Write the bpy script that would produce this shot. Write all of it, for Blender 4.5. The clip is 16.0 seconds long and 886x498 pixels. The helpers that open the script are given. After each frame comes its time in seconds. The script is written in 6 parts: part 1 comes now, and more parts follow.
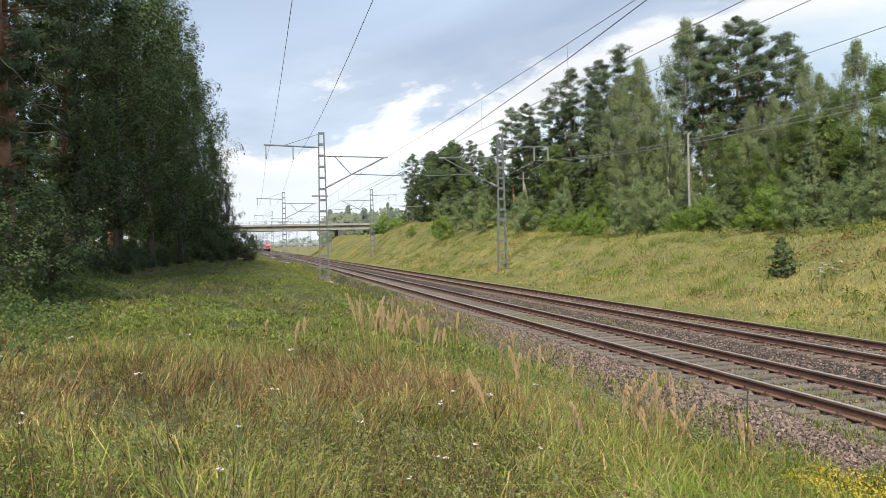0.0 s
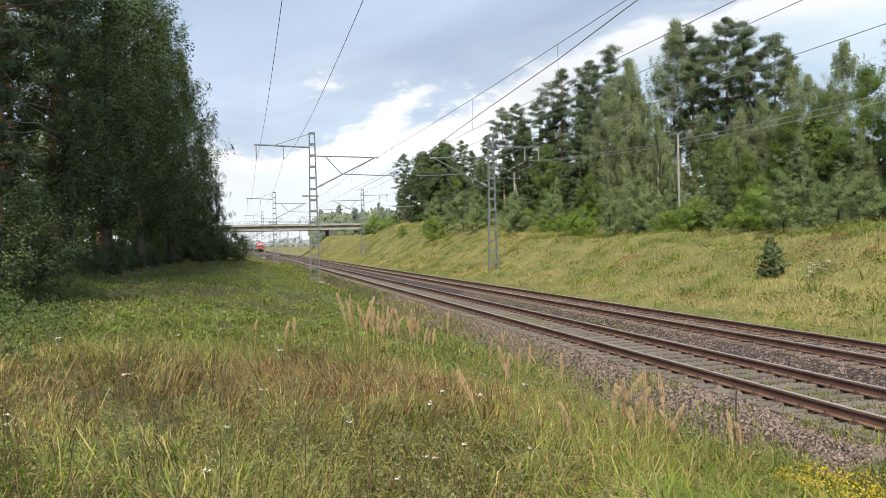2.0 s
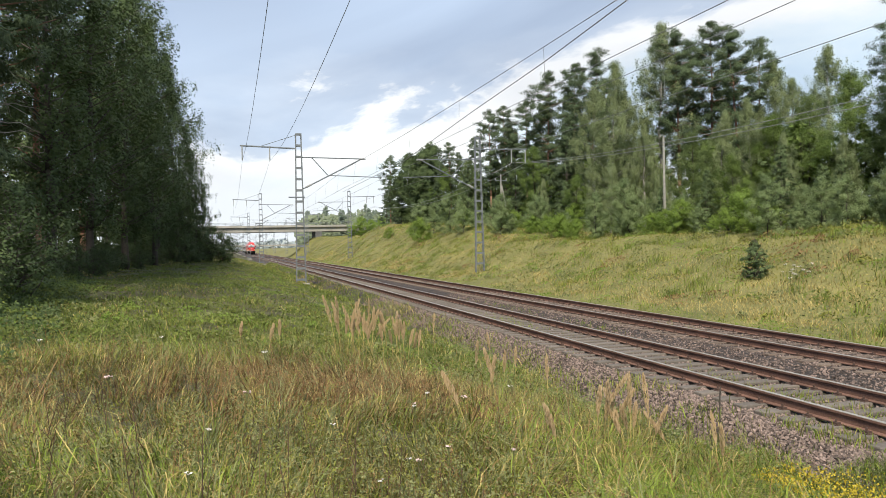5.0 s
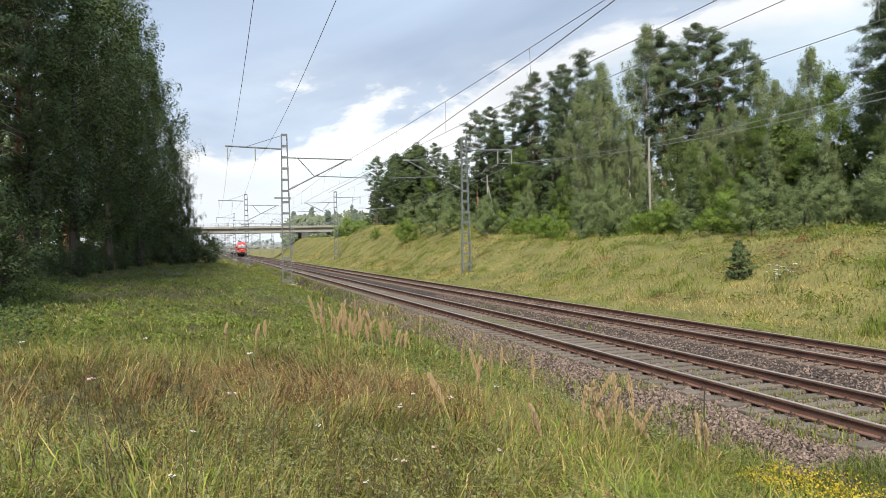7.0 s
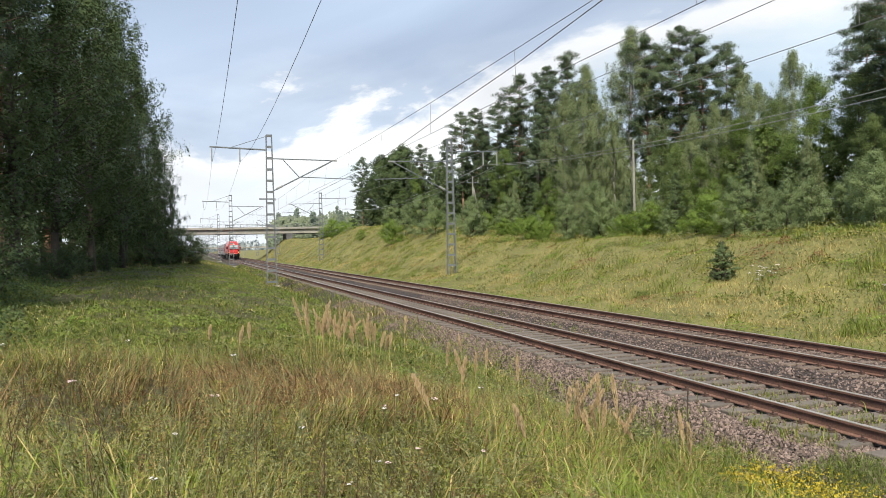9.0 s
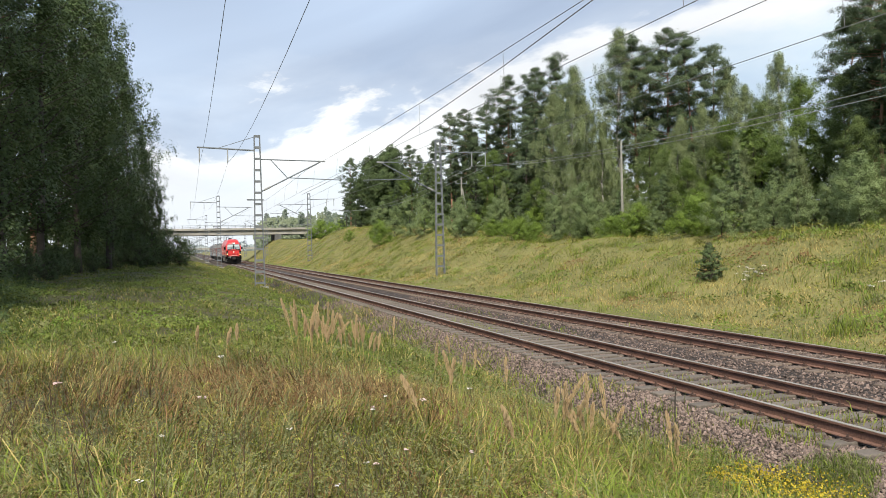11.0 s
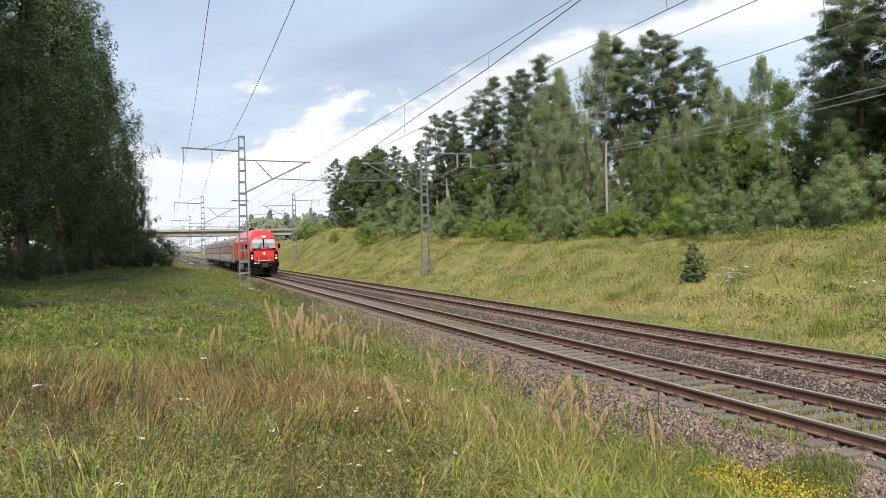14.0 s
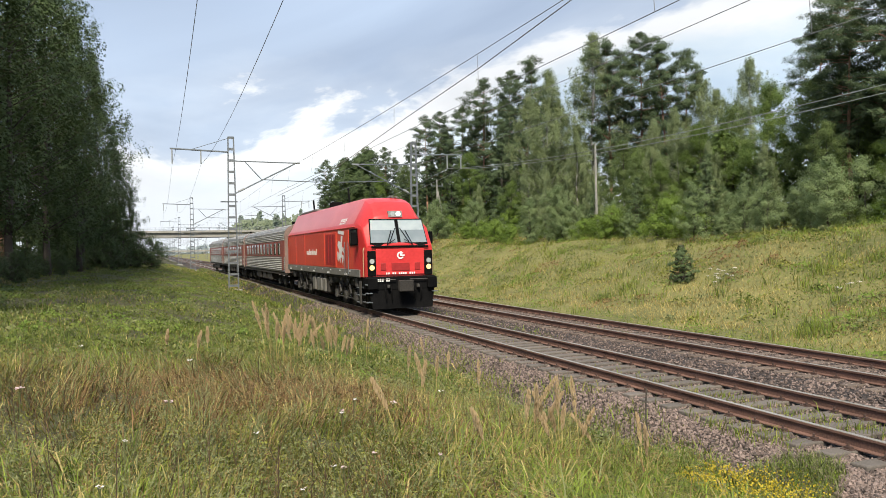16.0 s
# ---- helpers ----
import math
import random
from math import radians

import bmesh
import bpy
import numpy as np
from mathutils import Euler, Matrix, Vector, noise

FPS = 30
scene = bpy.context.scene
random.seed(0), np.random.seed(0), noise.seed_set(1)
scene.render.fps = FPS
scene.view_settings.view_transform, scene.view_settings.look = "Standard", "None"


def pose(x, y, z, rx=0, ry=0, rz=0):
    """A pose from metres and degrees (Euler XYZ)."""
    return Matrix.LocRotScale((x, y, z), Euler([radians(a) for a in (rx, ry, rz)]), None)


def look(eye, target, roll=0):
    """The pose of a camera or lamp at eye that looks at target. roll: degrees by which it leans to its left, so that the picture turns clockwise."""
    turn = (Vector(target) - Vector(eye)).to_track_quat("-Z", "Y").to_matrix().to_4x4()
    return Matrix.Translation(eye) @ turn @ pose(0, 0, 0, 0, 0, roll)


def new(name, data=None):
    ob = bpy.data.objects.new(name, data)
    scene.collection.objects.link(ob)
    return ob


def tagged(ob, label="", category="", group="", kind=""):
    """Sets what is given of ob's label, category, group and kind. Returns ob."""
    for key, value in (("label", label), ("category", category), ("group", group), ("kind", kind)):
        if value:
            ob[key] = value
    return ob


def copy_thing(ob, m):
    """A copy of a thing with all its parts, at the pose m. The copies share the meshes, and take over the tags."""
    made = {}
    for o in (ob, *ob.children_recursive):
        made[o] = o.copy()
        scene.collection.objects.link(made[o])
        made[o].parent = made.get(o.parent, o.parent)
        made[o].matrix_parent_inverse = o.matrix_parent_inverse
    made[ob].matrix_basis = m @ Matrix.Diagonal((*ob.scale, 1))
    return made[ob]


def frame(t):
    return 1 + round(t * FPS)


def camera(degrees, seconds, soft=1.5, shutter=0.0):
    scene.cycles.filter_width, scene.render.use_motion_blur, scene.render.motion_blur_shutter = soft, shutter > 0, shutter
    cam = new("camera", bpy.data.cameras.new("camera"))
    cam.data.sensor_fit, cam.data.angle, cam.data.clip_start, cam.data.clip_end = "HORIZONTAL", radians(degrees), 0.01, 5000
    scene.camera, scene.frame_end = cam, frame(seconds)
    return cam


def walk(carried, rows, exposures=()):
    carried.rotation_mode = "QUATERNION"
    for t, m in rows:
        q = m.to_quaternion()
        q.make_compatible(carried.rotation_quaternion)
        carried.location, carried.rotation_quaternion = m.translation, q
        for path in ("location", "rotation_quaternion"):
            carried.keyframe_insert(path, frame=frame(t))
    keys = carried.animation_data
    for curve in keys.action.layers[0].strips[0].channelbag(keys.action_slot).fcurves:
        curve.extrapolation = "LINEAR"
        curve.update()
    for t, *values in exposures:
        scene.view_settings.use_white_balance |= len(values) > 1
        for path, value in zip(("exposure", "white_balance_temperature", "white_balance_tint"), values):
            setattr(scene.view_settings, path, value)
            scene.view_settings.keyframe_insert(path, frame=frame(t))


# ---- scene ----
# World: x to the right of the line, y along the railway, z up; z = 0 is the top of the rails.
EYE = 2.54          # camera height over the rails
TRACK_A, TRACK_B = 9.34, 13.43   # centre lines of the two tracks
cam = camera(60.8, 16.0, soft=0.75, shutter=0.0)
# seconds, step to the right (m), heading, tilt, lean (degrees)
PATH = [
    (0, 0.000, 14.33, -0.47, 1.27),
    (0.5, 0.004, 14.51, -0.48, 1.29),
    (1, 0.007, 14.69, -0.48, 1.31),
    (1.5, 0.011, 14.83, -0.48, 1.30),
    (2, 0.015, 15.01, -0.48, 1.27),
    (2.5, 0.018, 15.14, -0.47, 1.30),
    (3, 0.021, 15.29, -0.46, 1.26),
    (3.5, 0.025, 15.43, -0.43, 1.32),
    (4, 0.028, 15.61, -0.41, 1.26),
    (6.5, 0.036, 16.74, -0.34, 1.22),
    (7, 0.038, 17.03, -0.34, 1.22),
    (7.5, 0.041, 17.30, -0.34, 1.24),
    (8, 0.043, 17.58, -0.31, 1.21),
    (8.5, 0.045, 17.87, -0.28, 1.19),
    (9, 0.048, 18.13, -0.27, 1.22),
    (11.5, 0.053, 19.20, -0.18, 1.22),
    (12, 0.056, 19.42, -0.13, 1.22),
    (12.5, 0.058, 19.63, -0.14, 1.22),
    (13, 0.060, 19.82, -0.14, 1.22),
    (13.5, 0.063, 19.94, -0.15, 1.22),
    (14, 0.066, 20.08, -0.15, 1.19),
    (14.5, 0.068, 20.20, -0.14, 1.19),
    (15, 0.078, 20.32, -0.14, 1.18),
    (15.5, 0.087, 20.52, -0.09, 1.19),
    (16, 0.101, 20.81, -0.08, 1.21),
]


def view(step, heading, tilt, lean):
    a, b = radians(heading), radians(tilt)
    eye = Vector((step * math.cos(a), -step * math.sin(a), EYE))
    way = Vector((math.sin(a) * math.cos(b), math.cos(a) * math.cos(b), math.sin(b)))
    return look(eye, eye + way, -lean)


walk(cam, [(t, view(*v)) for t, *v in PATH], [(0, 0.46), (16, 0.46)])

# ---- world, sun ----
world = bpy.data.worlds.new("world")
scene.world = world
world.use_nodes = True
SUN_DIR = Vector((-0.27, -0.60, 0.75)).normalized()   # towards the sun


def build_sky():
    nt = world.node_tree
    nt.nodes.clear()
    N, L = nt.nodes.new, nt.links.new
    out = N("ShaderNodeOutputWorld")
    bg = N("ShaderNodeBackground")
    bg.inputs["Strength"].default_value = 0.087
    sky = N("ShaderNodeTexSky")
    sky.sky_type = 'NISHITA'
    sky.sun_disc = False
    sky.sun_elevation = math.asin(SUN_DIR.z)
    sky.sun_rotation = math.atan2(SUN_DIR.x, SUN_DIR.y)
    co = N("ShaderNodeTexCoord")
    sep = N("ShaderNodeSeparateXYZ")
    L(co.outputs["Generated"], sep.inputs[0])
    # cloud layer: the direction cast on a flat sheet overhead
    zz = N("ShaderNodeMath"); zz.operation = 'MAXIMUM'; zz.inputs[1].default_value = 0.0
    L(sep.outputs["Z"], zz.inputs[0])
    za = N("ShaderNodeMath"); za.operation = 'ADD'; za.inputs[1].default_value = 0.16
    L(zz.outputs[0], za.inputs[0])
    dx = N("ShaderNodeMath"); dx.operation = 'DIVIDE'
    dy = N("ShaderNodeMath"); dy.operation = 'DIVIDE'
    L(sep.outputs["X"], dx.inputs[0]); L(za.outputs[0], dx.inputs[1])
    L(sep.outputs["Y"], dy.inputs[0]); L(za.outputs[0], dy.inputs[1])
    vec = N("ShaderNodeCombineXYZ")
    L(dx.outputs[0], vec.inputs[0]); L(dy.outputs[0], vec.inputs[1])
    mp = N("ShaderNodeMapping")
    mp.inputs["Location"].default_value = (0.35, 0.9, 0.0)
    mp.inputs["Scale"].default_value = (0.55, 0.42, 1.0)
    L(vec.outputs[0], mp.inputs[0])
    n1 = N("ShaderNodeTexNoise")
    n1.inputs["Scale"].default_value = 1.9
    n1.inputs["Detail"].default_value = 7
    n1.inputs["Roughness"].default_value = 0.57
    n1.inputs["Distortion"].default_value = 0.35
    L(mp.outputs[0], n1.inputs["Vector"])
    # edge of the grey cloud deck: a plane through the eye, broken up by the noise
    edge = N("ShaderNodeVectorMath"); edge.operation = 'DOT_PRODUCT'
    edge.inputs[1].default_value = (-0.36, -0.10, 1.0)
    L(co.outputs["Generated"], edge.inputs[0])
    lump = N("ShaderNodeMath"); lump.operation = 'MULTIPLY_ADD'
    lump.inputs[1].default_value = 0.48; lump.inputs[2].default_value = -0.24
    L(n1.outputs["Fac"], lump.inputs[0])
    brk = N("ShaderNodeMath"); brk.operation = 'ADD'
    L(edge.outputs["Value"], brk.inputs[0]); L(lump.outputs[0], brk.inputs[1])
    shade = N("ShaderNodeValToRGB")
    shift = N("ShaderNodeMath"); shift.operation = 'ADD'; shift.inputs[1].default_value = 0.5
    L(brk.outputs[0], shift.inputs[0])
    e = shade.color_ramp.elements
    e[0].position, e[0].color = 0.30, (6.0, 7.3, 8.6, 1)
    e[1].position, e[1].color = 0.75, (4.4, 5.4, 7.1, 1)
    for pos, col in ((0.40, (7.4, 8.3, 9.0)), (0.46, (9.3, 9.3, 9.3)), (0.495, (9.1, 9.2, 9.3)), (0.52, (5.2, 6.0, 7.3)), (0.60, (4.5, 5.4, 6.9))):
        k = shade.color_ramp.elements.new(pos); k.color = (*col, 1)
    L(shift.outputs[0], shade.inputs[0])
    # broad and small tone changes within the deck
    n2 = N("ShaderNodeTexNoise")
    n2.inputs["Scale"].default_value = 1.5
    n2.inputs["Detail"].default_value = 5
    n2.inputs["Roughness"].default_value = 0.5
    n2.inputs["Distortion"].default_value = 0.6
    off = N("ShaderNodeVectorMath"); off.operation = 'ADD'; off.inputs[1].default_value = (3.1, 1.7, 0.4)
    L(mp.outputs[0], off.inputs[0]); L(off.outputs[0], n2.inputs["Vector"])
    vary = N("ShaderNodeValToRGB")
    v = vary.color_ramp.elements
    v[0].position, v[0].color = 0.36, (0.84, 0.85, 0.87, 1)
    v[1].position, v[1].color = 0.66, (1.2, 1.2, 1.17, 1)
    L(n2.outputs["Fac"], vary.inputs[0])
    tone = N("ShaderNodeMix"); tone.data_type = 'RGBA'; tone.blend_type = 'MULTIPLY'; tone.inputs[0].default_value = 1.0
    L(shade.outputs[0], tone.inputs[6]); L(vary.outputs[0], tone.inputs[7])
    mix = N("ShaderNodeMix"); mix.data_type = 'RGBA'
    mix.inputs["Factor"].default_value = 0.92
    L(sky.outputs[0], mix.inputs[6]); L(tone.outputs[2], mix.inputs[7])
    # bright, even cloud low over the land
    low = N("ShaderNodeMapRange")
    low.inputs["From Min"].default_value = 0.06; low.inputs["From Max"].default_value = 0.13
    low.inputs["To Min"].default_value = 1.0; low.inputs["To Max"].default_value = 0.0
    L(sep.outputs["Z"], low.inputs["Value"])
    mix2 = N("ShaderNodeMix"); mix2.data_type = 'RGBA'
    mix2.inputs[7].default_value = (7.7, 8.2, 8.7, 1)
    L(low.outputs[0], mix2.inputs["Factor"]); L(mix.outputs[2], mix2.inputs[6])
    L(mix2.outputs[2], bg.inputs["Color"])
    L(bg.outputs[0], out.inputs[0])


build_sky()
sun = new("sun", bpy.data.lights.new("sun", 'SUN'))
sun.data.energy, sun.data.angle, sun.data.color = 5.0, radians(14), (1.0, 0.91, 0.73)
sun.matrix_world = look(SUN_DIR * 50, (0, 0, 0))


# ---- materials ----
def make_mat(name, a, b, rough=0.8, scale=3.0, fine=40.0, bump=0.0, metal=0.0, mixw=0.5, spec=0.5, island=0.0, rnd=0.0, stretch=(1, 1, 1)):
    """Two colours mixed by a broad and a fine noise, with relief from the fine one."""
    m = bpy.data.materials.new(name)
    m.use_nodes = True
    nt = m.node_tree
    N, L = nt.nodes.new, nt.links.new
    bs = nt.nodes["Principled BSDF"]
    co = N("ShaderNodeTexCoord")
    mp = N("ShaderNodeMapping"); mp.inputs["Scale"].default_value = stretch
    L(co.outputs["Object"], mp.inputs[0])
    n1 = N("ShaderNodeTexNoise"); n1.inputs["Scale"].default_value = scale; n1.inputs["Detail"].default_value = 4
    n2 = N("ShaderNodeTexNoise"); n2.inputs["Scale"].default_value = fine; n2.inputs["Detail"].default_value = 3
    L(mp.outputs[0], n1.inputs["Vector"]); L(mp.outputs[0], n2.inputs["Vector"])
    add = N("ShaderNodeMix"); add.data_type = 'FLOAT'; add.inputs[0].default_value = mixw
    L(n1.outputs["Fac"], add.inputs[2]); L(n2.outputs["Fac"], add.inputs[3])
    rg = N("ShaderNodeMapRange"); rg.inputs["From Min"].default_value = 0.36; rg.inputs["From Max"].default_value = 0.64
    L(add.outputs[0], rg.inputs["Value"])
    fac = rg.outputs[0]
    if island or rnd:
        if island:
            g = N("ShaderNodeNewGeometry"); src = g.outputs["Random Per Island"]
        else:
            g = N("ShaderNodeObjectInfo"); src = g.outputs["Random"]
        mi = N("ShaderNodeMix"); mi.data_type = 'FLOAT'; mi.inputs[0].default_value = island or rnd
        L(fac, mi.inputs[2]); L(src, mi.inputs[3])
        fac = mi.outputs[0]
    mx = N("ShaderNodeMix"); mx.data_type = 'RGBA'
    mx.inputs[6].default_value, mx.inputs[7].default_value = (*a, 1), (*b, 1)
    L(fac, mx.inputs["Factor"])
    L(mx.outputs[2], bs.inputs["Base Color"])
    bs.inputs["Roughness"].default_value = rough
    bs.inputs["Metallic"].default_value = metal
    bs.inputs["Specular IOR Level"].default_value = spec
    if bump:
        bp = N("ShaderNodeBump"); bp.inputs["Strength"].default_value = bump; bp.inputs["Distance"].default_value = 0.02
        L(n2.outputs["Fac"], bp.inputs["Height"]); L(bp.outputs[0], bs.inputs["Normal"])
    return m


def leaf_mat(name, a, b, glow=0.3, rough=0.6, island=0.4):
    """Leaves: two greens by leaf, with light passing through."""
    m = make_mat(name, a, b, rough=rough, scale=0.35, fine=2.0, mixw=0.35, island=island, spec=0.25)
    nt = m.node_tree
    bs = nt.nodes["Principled BSDF"]
    tr = nt.nodes.new("ShaderNodeBsdfTranslucent")
    ms = nt.nodes.new("ShaderNodeMixShader"); ms.inputs[0].default_value = glow
    src = bs.inputs["Base Color"].links[0].from_socket
    nt.links.new(src, tr.inputs["Color"])
    nt.links.new(bs.outputs[0], ms.inputs[1]); nt.links.new(tr.outputs[0], ms.inputs[2])
    nt.links.new(ms.outputs[0], nt.nodes["Material Output"].inputs[0])
    return m


def glow_mat(name, col, strength):
    m = bpy.data.materials.new(name)
    m.use_nodes = True
    bs = m.node_tree.nodes["Principled BSDF"]
    bs.inputs["Base Color"].default_value = (*col, 1)
    bs.inputs["Emission Color"].default_value = (*col, 1)
    bs.inputs["Emission Strength"].default_value = strength
    return m


M = {}
# meadow soil darkened: the shade between the blades is in its colour
M["soil"] = make_mat("soil_shaded_by_grass", (0.028, 0.028, 0.012), (0.085, 0.078, 0.03), 0.95, 0.25, 6.0, 0.6)
M["thatch"] = make_mat("dry_grass_thatch", (0.085, 0.092, 0.028), (0.205, 0.186, 0.064), 0.95, 0.25, 6.0, 0.6)
M["ballast"] = make_mat("ballast", (0.042, 0.031, 0.028), (0.115, 0.085, 0.075), 0.9, 0.8, 18.0, 0.8)
M["stone"] = make_mat("stone", (0.024, 0.0185, 0.017), (0.29, 0.217, 0.192), 0.9, 1.2, 30.0, 0.4, island=0.82)
M["rust"] = make_mat("rust", (0.085, 0.045, 0.035), (0.185, 0.1, 0.077), 0.8, 1.5, 40.0, 0.25)
M["fastening"] = make_mat("dark_rusty_iron", (0.035, 0.02, 0.017), (0.085, 0.05, 0.04), 0.85, 3.0, 40.0, 0.2, rnd=0.3)
M["steel"] = make_mat("rail_steel", (0.5, 0.47, 0.45), (0.64, 0.6, 0.58), 0.3, 2.0, 60.0, 0.03, metal=0.6)
M["sleeper"] = make_mat("sleeper_concrete", (0.075, 0.064, 0.056), (0.165, 0.142, 0.125), 0.9, 2.0, 30.0, 0.4, rnd=0.4)
M["sleeper_wood"] = make_mat("sleeper_wood", (0.07, 0.05, 0.04), (0.17, 0.13, 0.105), 0.9, 2.0, 30.0, 0.5, rnd=0.4, stretch=(0.3, 3, 3))
M["galv"] = make_mat("galvanised_steel", (0.105, 0.12, 0.135), (0.21, 0.228, 0.25), 0.55, 3.0, 50.0, 0.1, metal=0.35)
M["galv_dark"] = make_mat("dark_painted_steel", (0.10, 0.12, 0.14), (0.20, 0.22, 0.24), 0.6, 3.0, 50.0, 0.1, metal=0.3)
M["wire_pale"] = make_mat("wire_aluminium", (0.22, 0.23, 0.24), (0.33, 0.34, 0.35), 0.6, 2.0, 30.0, metal=0.2)
M["wire"] = make_mat("wire_copper", (0.17, 0.175, 0.185), (0.27, 0.275, 0.28), 0.6, 2.0, 30.0, metal=0.4)
M["concrete"] = make_mat("concrete", (0.2, 0.195, 0.18), (0.34, 0.33, 0.31), 0.9, 0.5, 8.0, 0.4)
# darker copy of the concrete, with the shade below the deck painted in
M["concrete_dark"] = make_mat("shaded_concrete", (0.05, 0.052, 0.06), (0.13, 0.13, 0.135), 0.9, 0.5, 8.0, 0.3)
M["red"] = make_mat("red_paint", (0.50, 0.026, 0.028), (0.60, 0.042, 0.042), 0.32, 0.7, 9.0, 0.02, spec=0.5)
M["red_side"] = make_mat("faded_red_paint", (0.50, 0.045, 0.026), (0.62, 0.075, 0.04), 0.4, 0.7, 9.0, 0.03)
# roof red made paler: the sky's glare is put into the colour
M["roof_red"] = make_mat("sky_glare_red_roof", (0.50, 0.07, 0.065), (0.60, 0.12, 0.11), 0.28, 0.5, 6.0, 0.02, spec=0.8)
M["dark_red"] = make_mat("dark_red_paint", (0.25, 0.012, 0.012), (0.33, 0.02, 0.02), 0.5, 1.0, 9.0)
M["loco_grey"] = make_mat("grey_paint", (0.1, 0.097, 0.09), (0.18, 0.172, 0.16), 0.6, 1.0, 12.0, 0.05)
M["black"] = make_mat("black_paint", (0.003, 0.003, 0.0035), (0.009, 0.009, 0.0095), 0.85, 2.0, 20.0, 0.1, spec=0.06)
M["underframe"] = make_mat("dirty_underframe", (0.012, 0.011, 0.01), (0.038, 0.033, 0.029), 0.85, 2.0, 20.0, 0.3)
M["white"] = make_mat("white_paint", (0.68, 0.67, 0.66), (0.80, 0.79, 0.78), 0.5, 2.0, 20.0)
M["gear"] = make_mat("grimy_running_gear", (0.03, 0.028, 0.026), (0.085, 0.08, 0.073), 0.75, 3.0, 25.0, 0.2)
M["rib"] = make_mat("silver_rib", (0.46, 0.45, 0.43), (0.6, 0.59, 0.57), 0.4, 0.5, 10.0, 0.03, metal=0.2)
M["silver"] = make_mat("silver_panel", (0.15, 0.145, 0.14), (0.26, 0.25, 0.24), 0.45, 0.5, 10.0, 0.03, metal=0.25)
M["coach_red"] = make_mat("coach_red_band", (0.2, 0.05, 0.04), (0.3, 0.085, 0.065), 0.5, 0.6, 10.0)
M["coach_end"] = make_mat("coach_end_brown", (0.17, 0.115, 0.095), (0.25, 0.175, 0.15), 0.65, 0.8, 10.0)
M["curtain"] = make_mat("pale_curtain", (0.42, 0.43, 0.42), (0.5, 0.5, 0.48), 0.8, 2.0, 30.0)
M["bark_dead"] = make_mat("grey_dead_wood", (0.2, 0.18, 0.16), (0.36, 0.33, 0.3), 0.9, 2.0, 20.0, 0.3)
M["glass"] = make_mat("window_glass", (0.17, 0.205, 0.225), (0.22, 0.255, 0.275), 0.06, 0.5, 3.0, spec=1.0)
M["glass_dark"] = make_mat("dark_window_glass", (0.02, 0.022, 0.025), (0.04, 0.042, 0.045), 0.08, 0.5, 3.0, spec=0.9)
M["blind"] = make_mat("pale_blind", (0.30, 0.345, 0.37), (0.37, 0.415, 0.44), 0.2, 0.5, 3.0)
M["bark"] = make_mat("dark_bark", (0.035, 0.03, 0.025), (0.09, 0.075, 0.063), 0.95, 2.0, 20.0, 0.8)
M["bark_pine"] = make_mat("pine_bark", (0.14, 0.075, 0.05), (0.26, 0.15, 0.10), 0.95, 1.0, 12.0, 0.8)
M["bark_birch"] = make_mat("birch_bark", (0.08, 0.075, 0.07), (0.42, 0.4, 0.37), 0.85, 1.6, 7.0, 0.4, stretch=(1, 1, 3))
M["birch_leaf"] = leaf_mat("birch_leaf", (0.185, 0.235, 0.115), (0.31, 0.36, 0.185), 0.5, island=0.25)
# dark green; on the meadow's wood it carries the shade as colour
M["forest_leaf"] = leaf_mat("forest_leaf", (0.05, 0.08, 0.03), (0.10, 0.14, 0.052), 0.25)
M["aspen_leaf"] = leaf_mat("aspen_leaf", (0.10, 0.145, 0.05), (0.19, 0.245, 0.085), 0.5, island=0.25)
M["alder_leaf"] = leaf_mat("alder_leaf", (0.095, 0.15, 0.035), (0.185, 0.255, 0.065), 0.5, island=0.25)
M["willow_leaf"] = leaf_mat("willow_leaf", (0.175, 0.24, 0.11), (0.3, 0.37, 0.175), 0.5, island=0.25)
M["bright_leaf"] = leaf_mat("bright_leaf", (0.14, 0.22, 0.04), (0.255, 0.35, 0.075), 0.5, island=0.25)
M["pine_leaf"] = leaf_mat("pine_needles", (0.04, 0.066, 0.03), (0.09, 0.125, 0.055), 0.1)
M["spruce_leaf"] = leaf_mat("spruce_needles", (0.065, 0.1, 0.042), (0.13, 0.18, 0.075), 0.15)
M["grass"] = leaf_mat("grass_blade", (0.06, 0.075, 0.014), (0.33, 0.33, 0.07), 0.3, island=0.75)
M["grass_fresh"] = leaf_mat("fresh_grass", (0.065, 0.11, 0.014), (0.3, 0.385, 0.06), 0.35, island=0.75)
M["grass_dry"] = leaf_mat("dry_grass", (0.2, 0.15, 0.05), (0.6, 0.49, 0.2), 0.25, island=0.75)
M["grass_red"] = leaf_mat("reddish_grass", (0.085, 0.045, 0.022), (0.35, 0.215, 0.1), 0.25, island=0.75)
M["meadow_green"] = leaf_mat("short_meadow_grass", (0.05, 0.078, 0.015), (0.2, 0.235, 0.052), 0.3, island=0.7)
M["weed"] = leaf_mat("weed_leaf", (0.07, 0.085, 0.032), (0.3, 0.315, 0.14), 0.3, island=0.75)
M["stalk"] = make_mat("brown_stalk", (0.05, 0.03, 0.018), (0.12, 0.075, 0.045), 0.9, 3.0, 30.0)
M["plume"] = leaf_mat("reed_plume", (0.42, 0.305, 0.18), (0.58, 0.45, 0.28), 0.3)
M["petal_white"] = leaf_mat("white_petal", (0.62, 0.60, 0.60), (0.78, 0.74, 0.74), 0.25)
